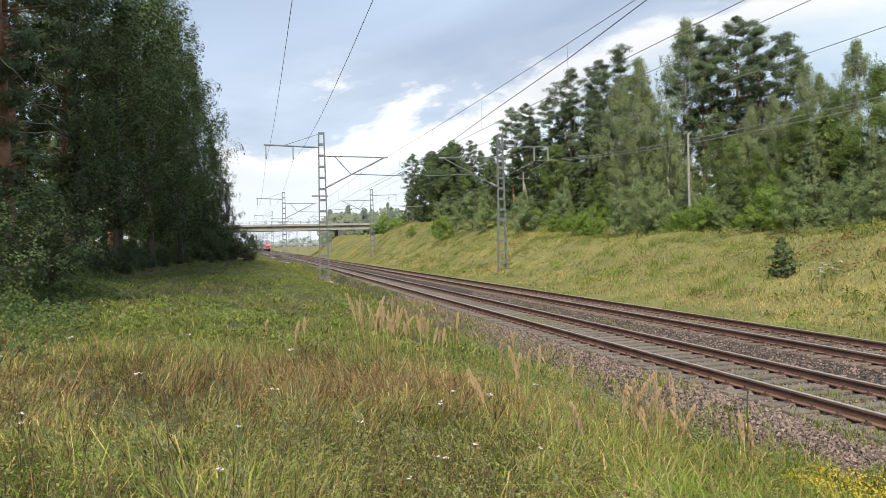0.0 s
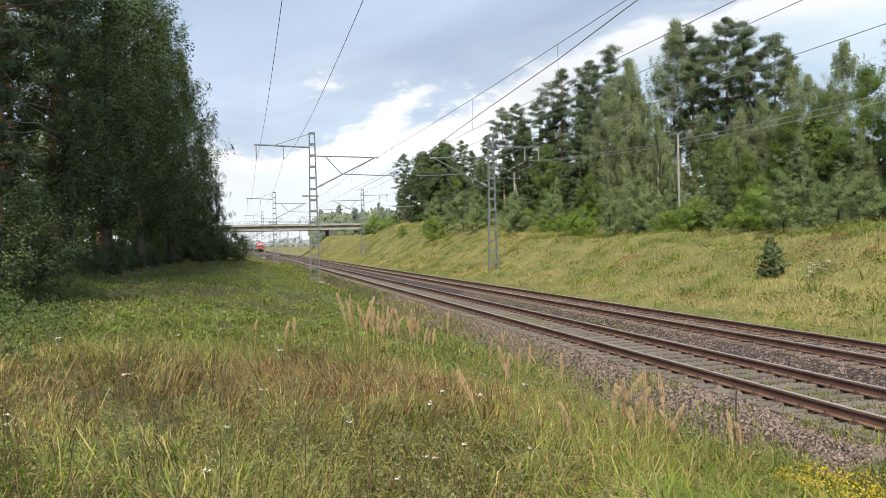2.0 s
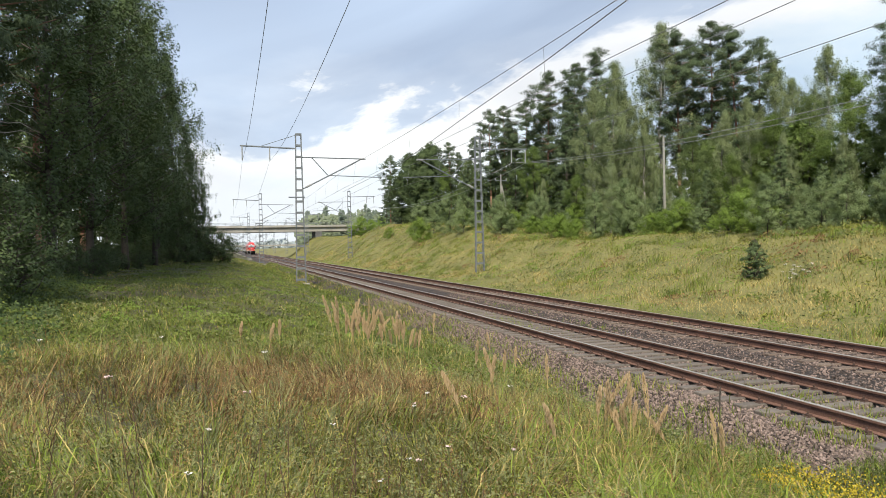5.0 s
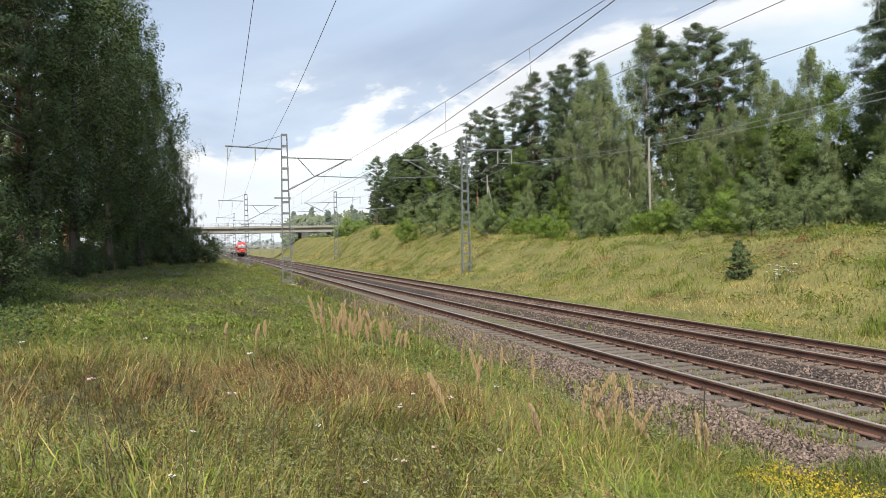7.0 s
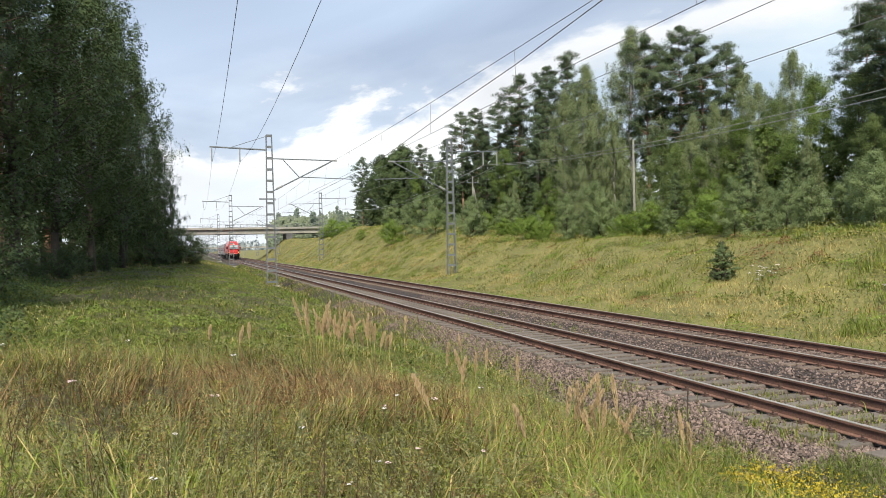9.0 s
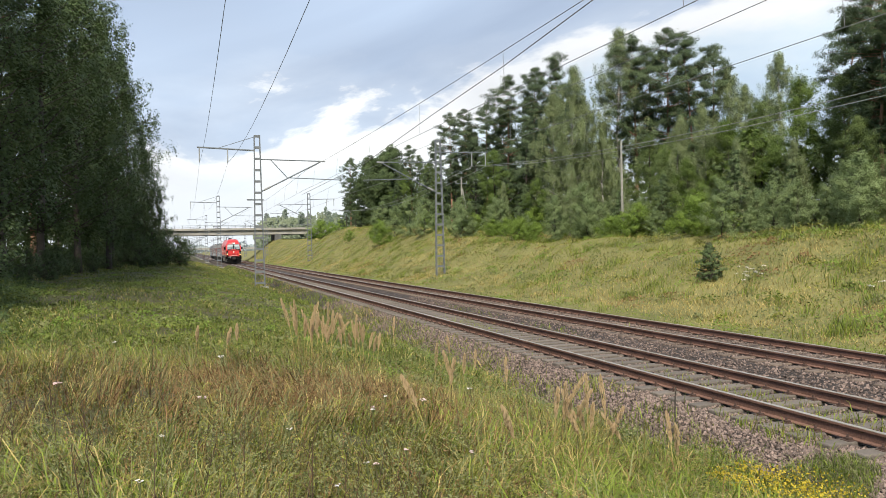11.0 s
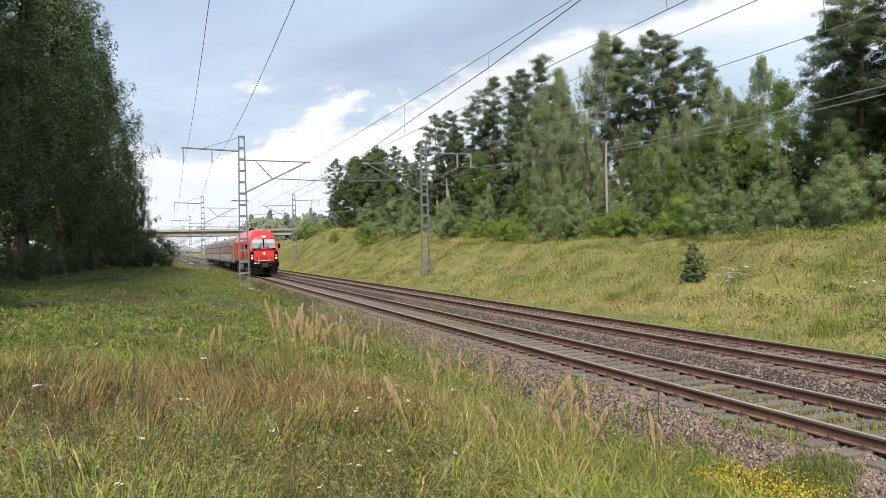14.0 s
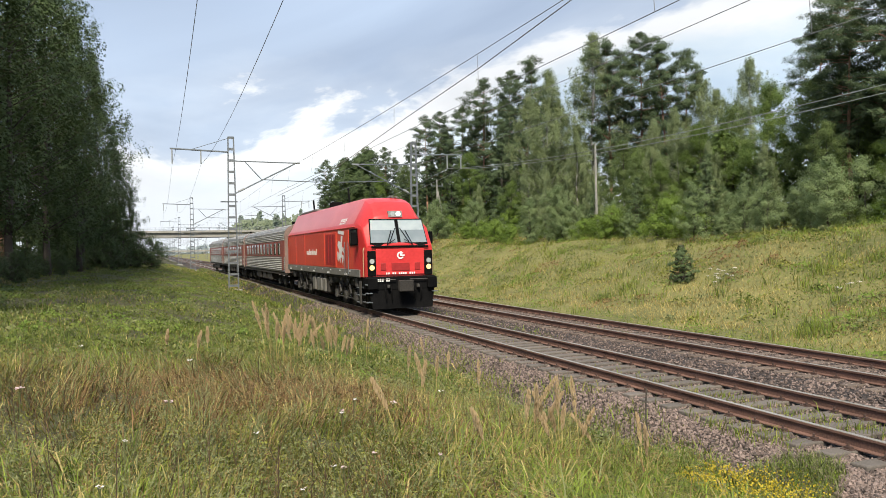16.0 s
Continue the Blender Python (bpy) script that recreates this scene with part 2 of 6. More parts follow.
M["petal_pink"] = leaf_mat("pale_pink_petal", (0.62, 0.46, 0.48), (0.76, 0.62, 0.64), 0.25)
M["petal_yellow"] = leaf_mat("yellow_petal", (0.42, 0.33, 0.03), (0.6, 0.47, 0.05), 0.25)
M["lamp_warm"] = glow_mat("warm_headlamp", (1.0, 0.60, 0.20), 1.1)
M["lamp_white"] = glow_mat("white_headlamp", (1.0, 0.97, 0.9), 1.3)
M["lamp_glass"] = make_mat("lamp_glass", (0.30, 0.32, 0.33), (0.45, 0.46, 0.47), 0.1, 3.0, 20.0, spec=0.9)
M["insulator"] = make_mat("insulator", (0.20, 0.22, 0.23), (0.32, 0.33, 0.34), 0.3, 3.0, 20.0)
# three far greens paled towards the sky: haze is part of the colour
M["haze_wood"] = leaf_mat("haze_tinted_wood", (0.34, 0.39, 0.42), (0.42, 0.47, 0.50), 0.2)
M["far_wood"] = leaf_mat("haze_tinted_far_wood", (0.18, 0.225, 0.15), (0.265, 0.305, 0.205), 0.3, island=0.2)
M["far_conifer"] = leaf_mat("haze_tinted_conifers", (0.13, 0.17, 0.135), (0.18, 0.22, 0.17), 0.2, island=0.2)


def stony(m, scale):
    """Crushed stone: cells of their own tone and relief, the shade between stones painted dark, over the material's
    broad stains.
    """
    nt = m.node_tree
    N, L = nt.nodes.new, nt.links.new
    bs = nt.nodes["Principled BSDF"]
    co = N("ShaderNodeTexCoord")
    vo = N("ShaderNodeTexVoronoi"); vo.inputs["Scale"].default_value = scale
    L(co.outputs["Object"], vo.inputs["Vector"])
    bw = N("ShaderNodeRGBToBW"); L(vo.outputs["Color"], bw.inputs[0])
    tone = N("ShaderNodeMapRange"); tone.inputs["To Min"].default_value = 0.45; tone.inputs["To Max"].default_value = 1.75
    L(bw.outputs[0], tone.inputs["Value"])
    # colour falls to a quarter between cells, for the shade in the gaps
    gap = N("ShaderNodeMapRange"); gap.inputs["From Min"].default_value = 0.25; gap.inputs["From Max"].default_value = 0.62
    gap.inputs["To Min"].default_value = 1.0; gap.inputs["To Max"].default_value = 0.25
    L(vo.outputs["Distance"], gap.inputs["Value"])
    mu = N("ShaderNodeMath"); mu.operation = 'MULTIPLY'
    L(tone.outputs[0], mu.inputs[0]); L(gap.outputs[0], mu.inputs[1])
    mx = N("ShaderNodeMix"); mx.data_type = 'RGBA'; mx.blend_type = 'MULTIPLY'; mx.inputs[0].default_value = 1.0
    src = bs.inputs["Base Color"].links[0].from_socket
    L(src, mx.inputs[6]); L(mu.outputs[0], mx.inputs[7])
    L(mx.outputs[2], bs.inputs["Base Color"])
    bp = N("ShaderNodeBump"); bp.inputs["Strength"].default_value = 1.0; bp.inputs["Distance"].default_value = 0.03
    bp.invert = True
    L(vo.outputs["Distance"], bp.inputs["Height"]); L(bp.outputs[0], bs.inputs["Normal"])


stony(M["ballast"], 17.0)


# ---- mesh helpers ----
def mesh_ob(name, verts, faces, mats, parent=None, label="", smooth=False, index=None):
    me = bpy.data.meshes.new(name)
    me.from_pydata(verts, [], faces)
    for m in (mats if isinstance(mats, (list, tuple)) else [mats]):
        me.materials.append(m)
    if index is not None:
        me.polygons.foreach_set("material_index", np.asarray(index, dtype=np.int32))
    if smooth:
        me.polygons.foreach_set("use_smooth", np.ones(len(me.polygons), dtype=bool))
    me.update()
    ob = new(name, me)
    if parent is not None:
        ob.parent = parent
    if label:
        ob["label"] = label
    return ob


def part(name, bm, material, parent, label="", smooth=False):
    me = bpy.data.meshes.new(name)
    if smooth:
        for f in bm.faces:
            f.smooth = True
    bm.normal_update()
    bm.to_mesh(me)
    bm.free()
    me.materials.append(material)
    ob = new(name, me)
    if parent is not None:
        ob.parent = parent
    if label:
        ob["label"] = label
    return ob


def thing(name, m, label, category, group="", kind=""):
    ob = new(name)
    ob.empty_display_size = 0.2
    ob.matrix_basis = m
    return tagged(ob, label, category, group, kind)


def box(bm, x0, x1, y0, y1, z0, z1, bevel=0.0):
    v = [bm.verts.new(p) for p in ((x0, y0, z0), (x1, y0, z0), (x1, y1, z0), (x0, y1, z0), (x0, y0, z1), (x1, y0, z1), (x1, y1, z1), (x0, y1, z1))]
    fs = [bm.faces.new([v[i] for i in f]) for f in ((3, 2, 1, 0), (4, 5, 6, 7), (0, 1, 5, 4), (1, 2, 6, 5), (2, 3, 7, 6), (3, 0, 4, 7))]
    if bevel:
        es = {e for f in fs for e in f.edges}
        bmesh.ops.bevel(bm, geom=list(es), offset=bevel, segments=2, affect='EDGES', profile=0.5)
    return bm


def boxes(*bs, bevel=0.0):
    bm = bmesh.new()
    for b in bs:
        box(bm, *b, bevel=bevel)
    return bm


def prism(bm, section, y0, y1):
    """A section of (x, z) points carried from y0 to y1, closed at both ends."""
    a = [bm.verts.new((x, y0, z)) for x, z in section]
    b = [bm.verts.new((x, y1, z)) for x, z in section]
    n = len(section)
    for i in range(n):
        j = (i + 1) % n
        bm.faces.new((a[i], a[j], b[j], b[i]))
    bm.faces.new(a[::-1])
    bm.faces.new(b)
    bmesh.ops.recalc_face_normals(bm, faces=bm.faces[:])
    return bm


def bar(bm, p, q, r, n=4, r2=None):
    """A bar of n sides between two points."""
    p, q = Vector(p), Vector(q)
    d = (q - p)
    if d.length < 1e-6:
        return bm
    u = d.normalized()
    s = Vector((0, 0, 1)) if abs(u.z) < 0.9 else Vector((1, 0, 0))
    a = u.cross(s).normalized()
    b = u.cross(a)
    r2 = r if r2 is None else r2
    ra, rb = [], []
    for i in range(n):
        w = 2 * math.pi * (i + 0.5) / n
        o = a * math.cos(w) + b * math.sin(w)
        ra.append(bm.verts.new(p + o * r))
        rb.append(bm.verts.new(q + o * r2))
    for i in range(n):
        j = (i + 1) % n
        bm.faces.new((ra[i], ra[j], rb[j], rb[i]))
    bm.faces.new(ra[::-1])
    bm.faces.new(rb)
    return bm


def bars(lines, r, n=4):
    bm = bmesh.new()
    for p, q in lines:
        bar(bm, p, q, r, n)
    bmesh.ops.recalc_face_normals(bm, faces=bm.faces[:])
    return bm


def disc(bm, c, axis, r, depth, n=20):
    """A short drum centred at c along 'x', 'y' or 'z'."""
    d = Vector({'x': (1, 0, 0), 'y': (0, 1, 0), 'z': (0, 0, 1)}[axis]) * depth / 2
    return bar(bm, Vector(c) - d, Vector(c) + d, r, n)


# ---- ground ----
def lerp_table(v, xs, ys):
    return np.interp(v, xs, ys)


def smooth01(v):
    v = np.clip(v, 0, 1)
    return v * v * (3 - 2 * v)


def ground_z(x, y):
    x, y = np.asarray(x, float), np.asarray(y, float)
    near = lerp_table(x, [-60, -8, -3, 0, 2.5, 4.5, 6.0, 6.9], [1.6, 1.3, 1.15, 0.95, 0.55, -0.05, -0.4, -0.6])
    fade = smooth01((y - 160) / 80)
    near = near * (1 - fade) + fade * np.minimum(near, 0.3)
    crest = lerp_table(y, [-40, 30, 52, 75, 112, 142, 150, 166, 200, 222, 300, 400], [3.0, 3.0, 2.8, 3.9, 5.8, 6.4, 6.1, 4.7, 4.7, 5.5, 3.6, 1.0])
    s = np.clip((x - 17.0) / (13.5 - 5.2 * np.exp(-((y - 224) / 26) ** 2)), 0, 1)
    prof = 0.35 * s + 0.65 * smooth01(s)
    right = -0.6 + (crest + 0.6) * prof + np.clip((x - 31) / 60, 0, 1) * 0.8
    return np.where(x < 6.9, near, np.where(x < 16.6, -0.6, right))


def rough_z(x, y):
    """Small unevenness away from the track bed."""
    w = np.where((x > 6.2) & (x < 17.5), 0.0, 1.0)
    hump = np.where((x > 19) & (x < 60), smooth01((x - 19) / 5), 0.0) * smooth01((y - 5) / 20) * smooth01((300 - y) / 60)
    bumps = hump * (0.16 * np.sin(x * 0.55 + 1.3 * np.sin(y * 0.21)) + 0.10 * np.sin(y * 0.33 + 1.8 * np.sin(x * 0.4)) + 0.09 * np.sin(y * 0.81 + 1.4 * np.sin(x * 0.9)) + 0.07 * np.sin(x * 1.7 + 2 * np.sin(y * 0.5)))
    return bumps + w * (0.05 * np.sin(x * 1.3 + 0.7 * np.sin(y * 0.9)) * np.sin(y * 1.1 + x * 0.4) + 0.10 * np.sin(x * 0.31 + 2) * np.sin(y * 0.23 + 1))


def gz(x, y):
    return ground_z(x, y) + rough_z(np.asarray(x, float), np.asarray(y, float))


def build_ground():
    xs = np.unique(np.concatenate([[-3000, -1500, -700, -350, -200, -120, -80, -60], np.linspace(-45, -8, 26), np.linspace(-8, 8, 65), np.linspace(8, 16.5, 7), np.linspace(16.6, 45, 72), [50, 60, 80, 110, 160, 250, 500, 1000, 2000, 3500]]))
    ys = np.unique(np.concatenate([[-2500, -800, -300, -120, -60, -30, -15, -8], np.linspace(-4, 40, 90), np.linspace(41, 130, 90), np.linspace(133, 300, 50), [330, 370, 420, 500, 650, 900, 1300, 2000, 3200, 4600]]))
    X, Y = np.meshgrid(xs, ys)
    Z = gz(X, Y)
    nx, ny = len(xs), len(ys)
    v = np.stack([X.ravel(), Y.ravel(), Z.ravel()], 1)
    i = np.arange(nx * ny).reshape(ny, nx)
    f = np.stack([i[:-1, :-1].ravel(), i[:-1, 1:].ravel(), i[1:, 1:].ravel(), i[1:, :-1].ravel()], 1)
    # shade-darkened soil up to the tracks, paler thatch on the bank
    ob = mesh_ob("ground", v.tolist(), f.tolist(), [M["soil"], M["thatch"]], smooth=True, index=(v[f[:, 0], 0] > 15).astype(int))
    tagged(ob, "grassy soil falling to the railway and rising as a bank", "ground", kind="structure")


build_ground()

# ---- track bed ----
def build_bed():
    # ballast: one shaped sheet from shoulder to shoulder
    L, R = TRACK_A - 2.45, TRACK_B + 2.6
    sec = [(L - 0.35, -0.66), (L + 0.15, -0.47), (L + 0.75, -0.27), (TRACK_A - 0.9, -0.235), (TRACK_A + 0.9, -0.235), (TRACK_A + 1.4, -0.25), ((TRACK_A + TRACK_B) / 2, -0.30),
           (TRACK_B - 1.4, -0.22), (TRACK_B - 0.9, -0.21), (TRACK_B + 0.9, -0.2), (R - 0.75, -0.25), (R - 0.1, -0.5), (R + 0.3, -0.66)]
    px = np.interp(np.linspace(0, len(sec) - 1, 60), range(len(sec)), [s[0] for s in sec])
    pz = np.interp(px, [s[0] for s in sec], [s[1] for s in sec])
    ys = np.concatenate([np.arange(-12, 45, 0.22), np.arange(45, 120, 1.0), np.arange(120, 901, 20.0)])
    X, Y = np.meshgrid(px, ys)
    Z = np.tile(pz, (len(ys), 1))
    rs = np.random.RandomState(5)
    Z[:, 2:-2] += rs.uniform(-0.018, 0.018, Z[:, 2:-2].shape)
    n = len(px)
    i = np.arange(X.size).reshape(X.shape)
    f = np.stack([i[:-1, :-1].ravel(), i[:-1, 1:].ravel(), i[1:, 1:].ravel(), i[1:, :-1].ravel()], 1)
    ob = mesh_ob("track_bed", np.stack([X.ravel(), Y.ravel(), Z.ravel()], 1).tolist(), f.tolist(), M["ballast"])
    tagged(ob, "grey-brown crushed stone ballast bed under both tracks", "ballast", kind="structure")
    # loose stones on the bed
    base = np.array([(1, .1, -.1), (-.9, .2, .05), (.1, .8, 0), (0, -.85, .1), (.15, .1, .75), (-.1, 0, -.6)])
    fac = [(0, 2, 4), (2, 1, 4), (1, 3, 4), (3, 0, 4), (2, 0, 5), (1, 2, 5), (3, 1, 5), (0, 3, 5)]
    V, F = [], []
    k = 0
    N = 78000
    u = rs.uniform(0, 1, N)
    y = 5.8 + 34 * u ** 1.9
    x = np.where(rs.uniform(0, 1, N) < 0.45, rs.uniform(L - 0.55, TRACK_A - 0.6, N), rs.uniform(L - 0.5, R + 0.1, N))
    keep = np.ones(N, bool)
    for c in (TRACK_A, TRACK_B):
        for s in (-1, 1):
            keep &= np.abs(x - c - s * 0.797) > 0.12
    on_sleeper = (np.abs(x - TRACK_A) < 1.36) & (np.abs((y - 4.0 + 0.2725) % 0.545 - 0.2725) < 0.15)
    keep &= ~on_sleeper | (rs.uniform(0, 1, N) < 0.3)
    x, y = x[keep], y[keep]
    z = np.interp(x, [s[0] for s in sec], [s[1] for s in sec])
    for a, b, c in zip(x, y, z):
        s = rs.uniform(0.02, 0.046)
        q = Euler(rs.uniform(-3, 3, 3)).to_matrix()
        w = (base * rs.uniform(0.6, 1.3, (6, 3)) * s) @ np.array(q)
        V.append(w + (a, b, c + s * 0.35))
        F += [(p + k, q2 + k, r + k) for p, q2, r in fac]
        k += 6
    st = mesh_ob("loose_ballast", np.concatenate(V).tolist(), F, M["stone"])
    tagged(st, "loose crushed grey and reddish ballast stones", "gravel", kind="stuff")


def rail_section(cx):
    h = [(-0.066, -0.18), (0.066, -0.18), (0.066, -0.166), (0.012, -0.15), (0.009, -0.045), (0.036, -0.036), (0.036, -0.008), (0.028, 0.0), (-0.028, 0.0), (-0.036, -0.008), (-0.036, -0.036), (-0.009, -0.045), (-0.012, -0.15), (-0.066, -0.166)]
    return [(cx + x, z) for x, z in h]


def build_tracks():
    for c, wood in ((TRACK_A, False), (TRACK_B, True)):
        tr = thing("railway_track", pose(c, 0, 0), "rusty broad-gauge rails on %s sleepers" % ("dark timber" if wood else "worn grey concrete"), "railway track", "tracks", "structure")
        for s in (-1, 1):
            bm = prism(bmesh.new(), rail_section(s * 0.797), -12, 900)
            rl = part("rail", bm, M["rust"], tr, "brown rusty steel rail")
            hd = boxes((s * 0.797 - 0.033, s * 0.797 + 0.033, -12, 900, -0.006, 0.0025))
            part("running_surface", hd, M["steel"], rl, "polished running surface")
        # sleepers: one mesh, shared
        bm = bmesh.new()
        box(bm, -1.35, 1.35, -0.125, 0.125, -0.36, -0.183, bevel=0.02)
        me = bpy.data.meshes.new("sleeper")
        bm.to_mesh(me); bm.free()
        me.materials.append(M["sleeper_wood" if wood else "sleeper"])
        # chair with clamp: base plate and bolted clips
        bm = bmesh.new()
        for s in (-1, 1):
            box(bm, s * 0.797 - 0.17, s * 0.797 + 0.17, -0.075, 0.075, -0.195, -0.175)
            for o in (-1, 1):
                box(bm, s * 0.797 + o * 0.1 - 0.035, s * 0.797 + o * 0.1 + 0.035, -0.045, 0.045, -0.175, -0.145)
                disc(bm, (s * 0.797 + o * 0.108, 0, -0.125), 'z', 0.017, 0.05, 6)
        mf = bpy.data.meshes.new("rail_fastening")
        bm.to_mesh(mf); bm.free()
        mf.materials.append(M["fastening"])
        y, i = 4.0, 0
        while i < 150:
            for nm, d in (("sleeper", me), ("rail_fastening", mf)):
                o = new(nm, d)
                o.parent = tr
                o.location = (random.uniform(-0.03, 0.03) if nm == "sleeper" else 0, y + (random.uniform(-0.02, 0.02) if nm == "sleeper" else 0), 0)
                if nm == "sleeper":
                    o.rotation_euler = (0, 0, random.uniform(-0.012, 0.012))
            y += 0.545
            i += 1
        # the rest of the line, joined
        bm = bmesh.new()
        while y < 330:
            box(bm, -1.35, 1.35, y - 0.125, y + 0.125, -0.36, -0.19)
            y += 0.545
        ob = part("distant_sleepers", bm, M["sleeper_wood" if wood else "sleeper"], tr)
        ob["kind"] = "stuff"


build_bed()
build_tracks()


# ---- overhead line ----
def lattice_mast(h, side, long_arm):
    """A mast of two channels with battens; side: +1 when its track lies towards +x."""
    m = thing("catenary_mast", pose(0, 0, 0), "grey galvanised lattice catenary mast beside the track", "catenary mast", "catenary masts")
    w0, w1 = 0.36, 0.20
    for s in (-1, 1):
        bm = bmesh.new()
        for d in (-0.11, 0.11):
            bar(bm, (s * w0, d, 0), (s * w1, d, h), 0.055, 4)
        part("upright", bm, M["galv"], m)
    nb = 13
    for i in range(nb + 1):
        z = 0.35 + (h - 0.4) * i / nb
        w = w0 + (w1 - w0) * z / h
        for d in (-0.14, 0.14):
            part("batten", boxes((-w - 0.04, w + 0.04, d - 0.01, d + 0.01, z - 0.08, z + 0.08)), M["galv"], m)
    part("footing", boxes((-0.62, 0.62, -0.4, 0.4, -0.7, 0.06), bevel=0.04), M["concrete"], m, "grey concrete footing")
    # bracket to the track: top tube, slanting strut, tie, registration arm
    a = side
    part("bracket_tube", bars([((a * 0.22, 0, h - 1.82), (a * 5.1, 0, h - 1.9))], 0.045, 6), M["galv_dark"], m)
    part("strut", bars([((a * 0.26, 0, h - 4.3), (a * 4.85, 0, h - 1.95))], 0.05, 6), M["galv_dark"], m)
    part("tie_rod", bars([((a * 1.0, 0, h - 1.84), (a * 2.25, 0, h - 3.22))], 0.035, 6), M["galv_dark"], m)
    part("registration_arm", bars([((a * 2.25, 0, h - 3.22), (a * 6.4, 0, h - 3.36))], 0.035, 6), M["galv_dark"], m)
    part("insulator", bars([((a * 0.5, 0, h - 4.16), (a * 0.95, 0, h - 3.93))], 0.085, 8), M["insulator"], m)
    part("insulator", bars([((a * 4.7, 0, h - 1.9), (a * 5.25, 0, h - 1.9))], 0.07, 8), M["insulator"], m)
    if long_arm:
        part("feeder_crossarm", bars([((-0.2, 0, h - 1.15), (-a * 4.4, 0, h - 0.98))], 0.06, 6), M["galv_dark"], m, "dark steel feeder crossarm")
        part("stay_rod", bars([((-0.2, 0, h - 0.1), (-a * 2.9, 0, h - 1.02))], 0.022, 6), M["galv_dark"], m)
        for x in (4.25, 2.2):
            part("insulator", bars([((-a * x, 0, h - 1.0), (-a * x, 0, h - 2.1))], 0.05, 8), M["insulator"], m)
        part("side_arm", boxes((-0.85, 0.4, -0.2, -0.1, h - 5.0, h - 4.9)), M["galv_dark"], m)
    else:
        part("feeder_crossarm", bars([((0.2, 0, h - 1.0), (4.4, 0, h - 0.9))], 0.05, 6), M["galv_dark"], m, "dark steel feeder crossarm")
        for x in (3.0, 4.25):
            part("insulator", bars([((x, 0, h - 0.95), (x, 0, h - 2.1))], 0.05, 8), M["insulator"], m)
    return m


MAST_Y = [59.6, 128, 198, 268, 338, 408, 478, 548]
MAST_AX, MAST_BX = 5.6, 20.3
MAST_H = 11.7
ma = lattice_mast(MAST_H, 1, True)
mb = lattice_mast(MAST_H, -1, False)
ma.matrix_basis = pose(MAST_AX, MAST_Y[0], -0.35)
mb.matrix_basis = pose(MAST_BX, MAST_Y[0], -0.35)
for y in MAST_Y[1:]:
    copy_thing(ma, pose(MAST_AX, y, -0.2))
    copy_thing(mb, pose(MAST_BX, y, min(0.2, float(gz(MAST_BX, y)) - 0.05)))


def wire(name, pts, r, mat, label, cat, group=""):
    bm = bmesh.new()
    for p, q in zip(pts[:-1], pts[1:]):
        bar(bm, p, q, r, 5)
    ob = part(name, bm, mat, None)
    tagged(ob, label, cat, group)
    return ob


def sagging(a, b, sag, n=16):
    return [Vector(a).lerp(Vector(b), i / n) - Vector((0, 0, sag * 4 * (i / n) * (1 - i / n))) for i in range(n + 1)]


def run_wire(name, xz, sag, r, label, group="overhead wires", mat="wire"):
    """A wire over all spans; xz: its (x, z) at the near support and at every mast."""
    ys = [-9] + MAST_Y
    pts = []
    for i in range(len(ys) - 1):
        seg = sagging((xz[i][0], ys[i], xz[i][1]), (xz[i + 1][0], ys[i + 1], xz[i + 1][1]), sag)
        pts += seg if not pts else seg[1:]
    wire(name, pts, r, M[mat], label, "overhead wire", group)
    return pts


def build_wires():
    n = len(MAST_Y)
    for c, zc, zm in ((TRACK_A, 7.15, 8.75), (TRACK_B, 7.05, 8.6)):
        mes = run_wire("messenger_wire", [(c, zm)] * (n + 1), 0.35, 0.011, "messenger wire sagging above the track")
        con = run_wire("contact_wire", [(c + 0.25 * (-1) ** i, zc) for i in range(n + 1)], 0.02, 0.010, "taut contact wire above the track")
        drop = [(mes[i], con[i]) for i in range(1, len(mes)) if i % 4 in (1, 3)]
        ob = part("droppers", bars(drop, 0.007, 4), M["wire"], None)
        tagged(ob, "thin vertical droppers between messenger and contact wire", "dropper", kind="stuff")
    # the neighbouring section's contact wire, rising to its anchor
    wire("contact_wire", [(TRACK_A, 62, 7.0), (TRACK_A, 40, 7.05), (TRACK_A, 28, 7.66), (TRACK_A, 21, 7.95), (TRACK_A, 16, 8.27), (TRACK_A, -9, 10.0)], 0.015, M["wire"], "dark contact wire rising to its anchor", "overhead wire", "overhead wires")
    zf = MAST_H - 0.35 - 2.1
    run_wire("feeder_wire", [(0.85, zf)] + [(MAST_AX - 4.25, zf)] * n, 1.3, 0.0085, "thin grey feeder wire on the masts' outer arms", "feeder wires", "wire_pale")
    run_wire("feeder_wire", [(2.45, zf)] + [(MAST_AX - 2.2, zf)] * n, 1.3, 0.0085, "thin grey feeder wire on the masts' outer arms", "feeder wires", "wire_pale")
    for x in (3.0, 4.25):
        run_wire("feeder_wire", [(MAST_BX + x, zf)] * (n + 1), 1.55, 0.015, "pale feeder wire sagging along the bank", "feeder wires", "wire_pale")


build_wires()


# ---- road bridge ----
BRIDGE_Y = 222.0


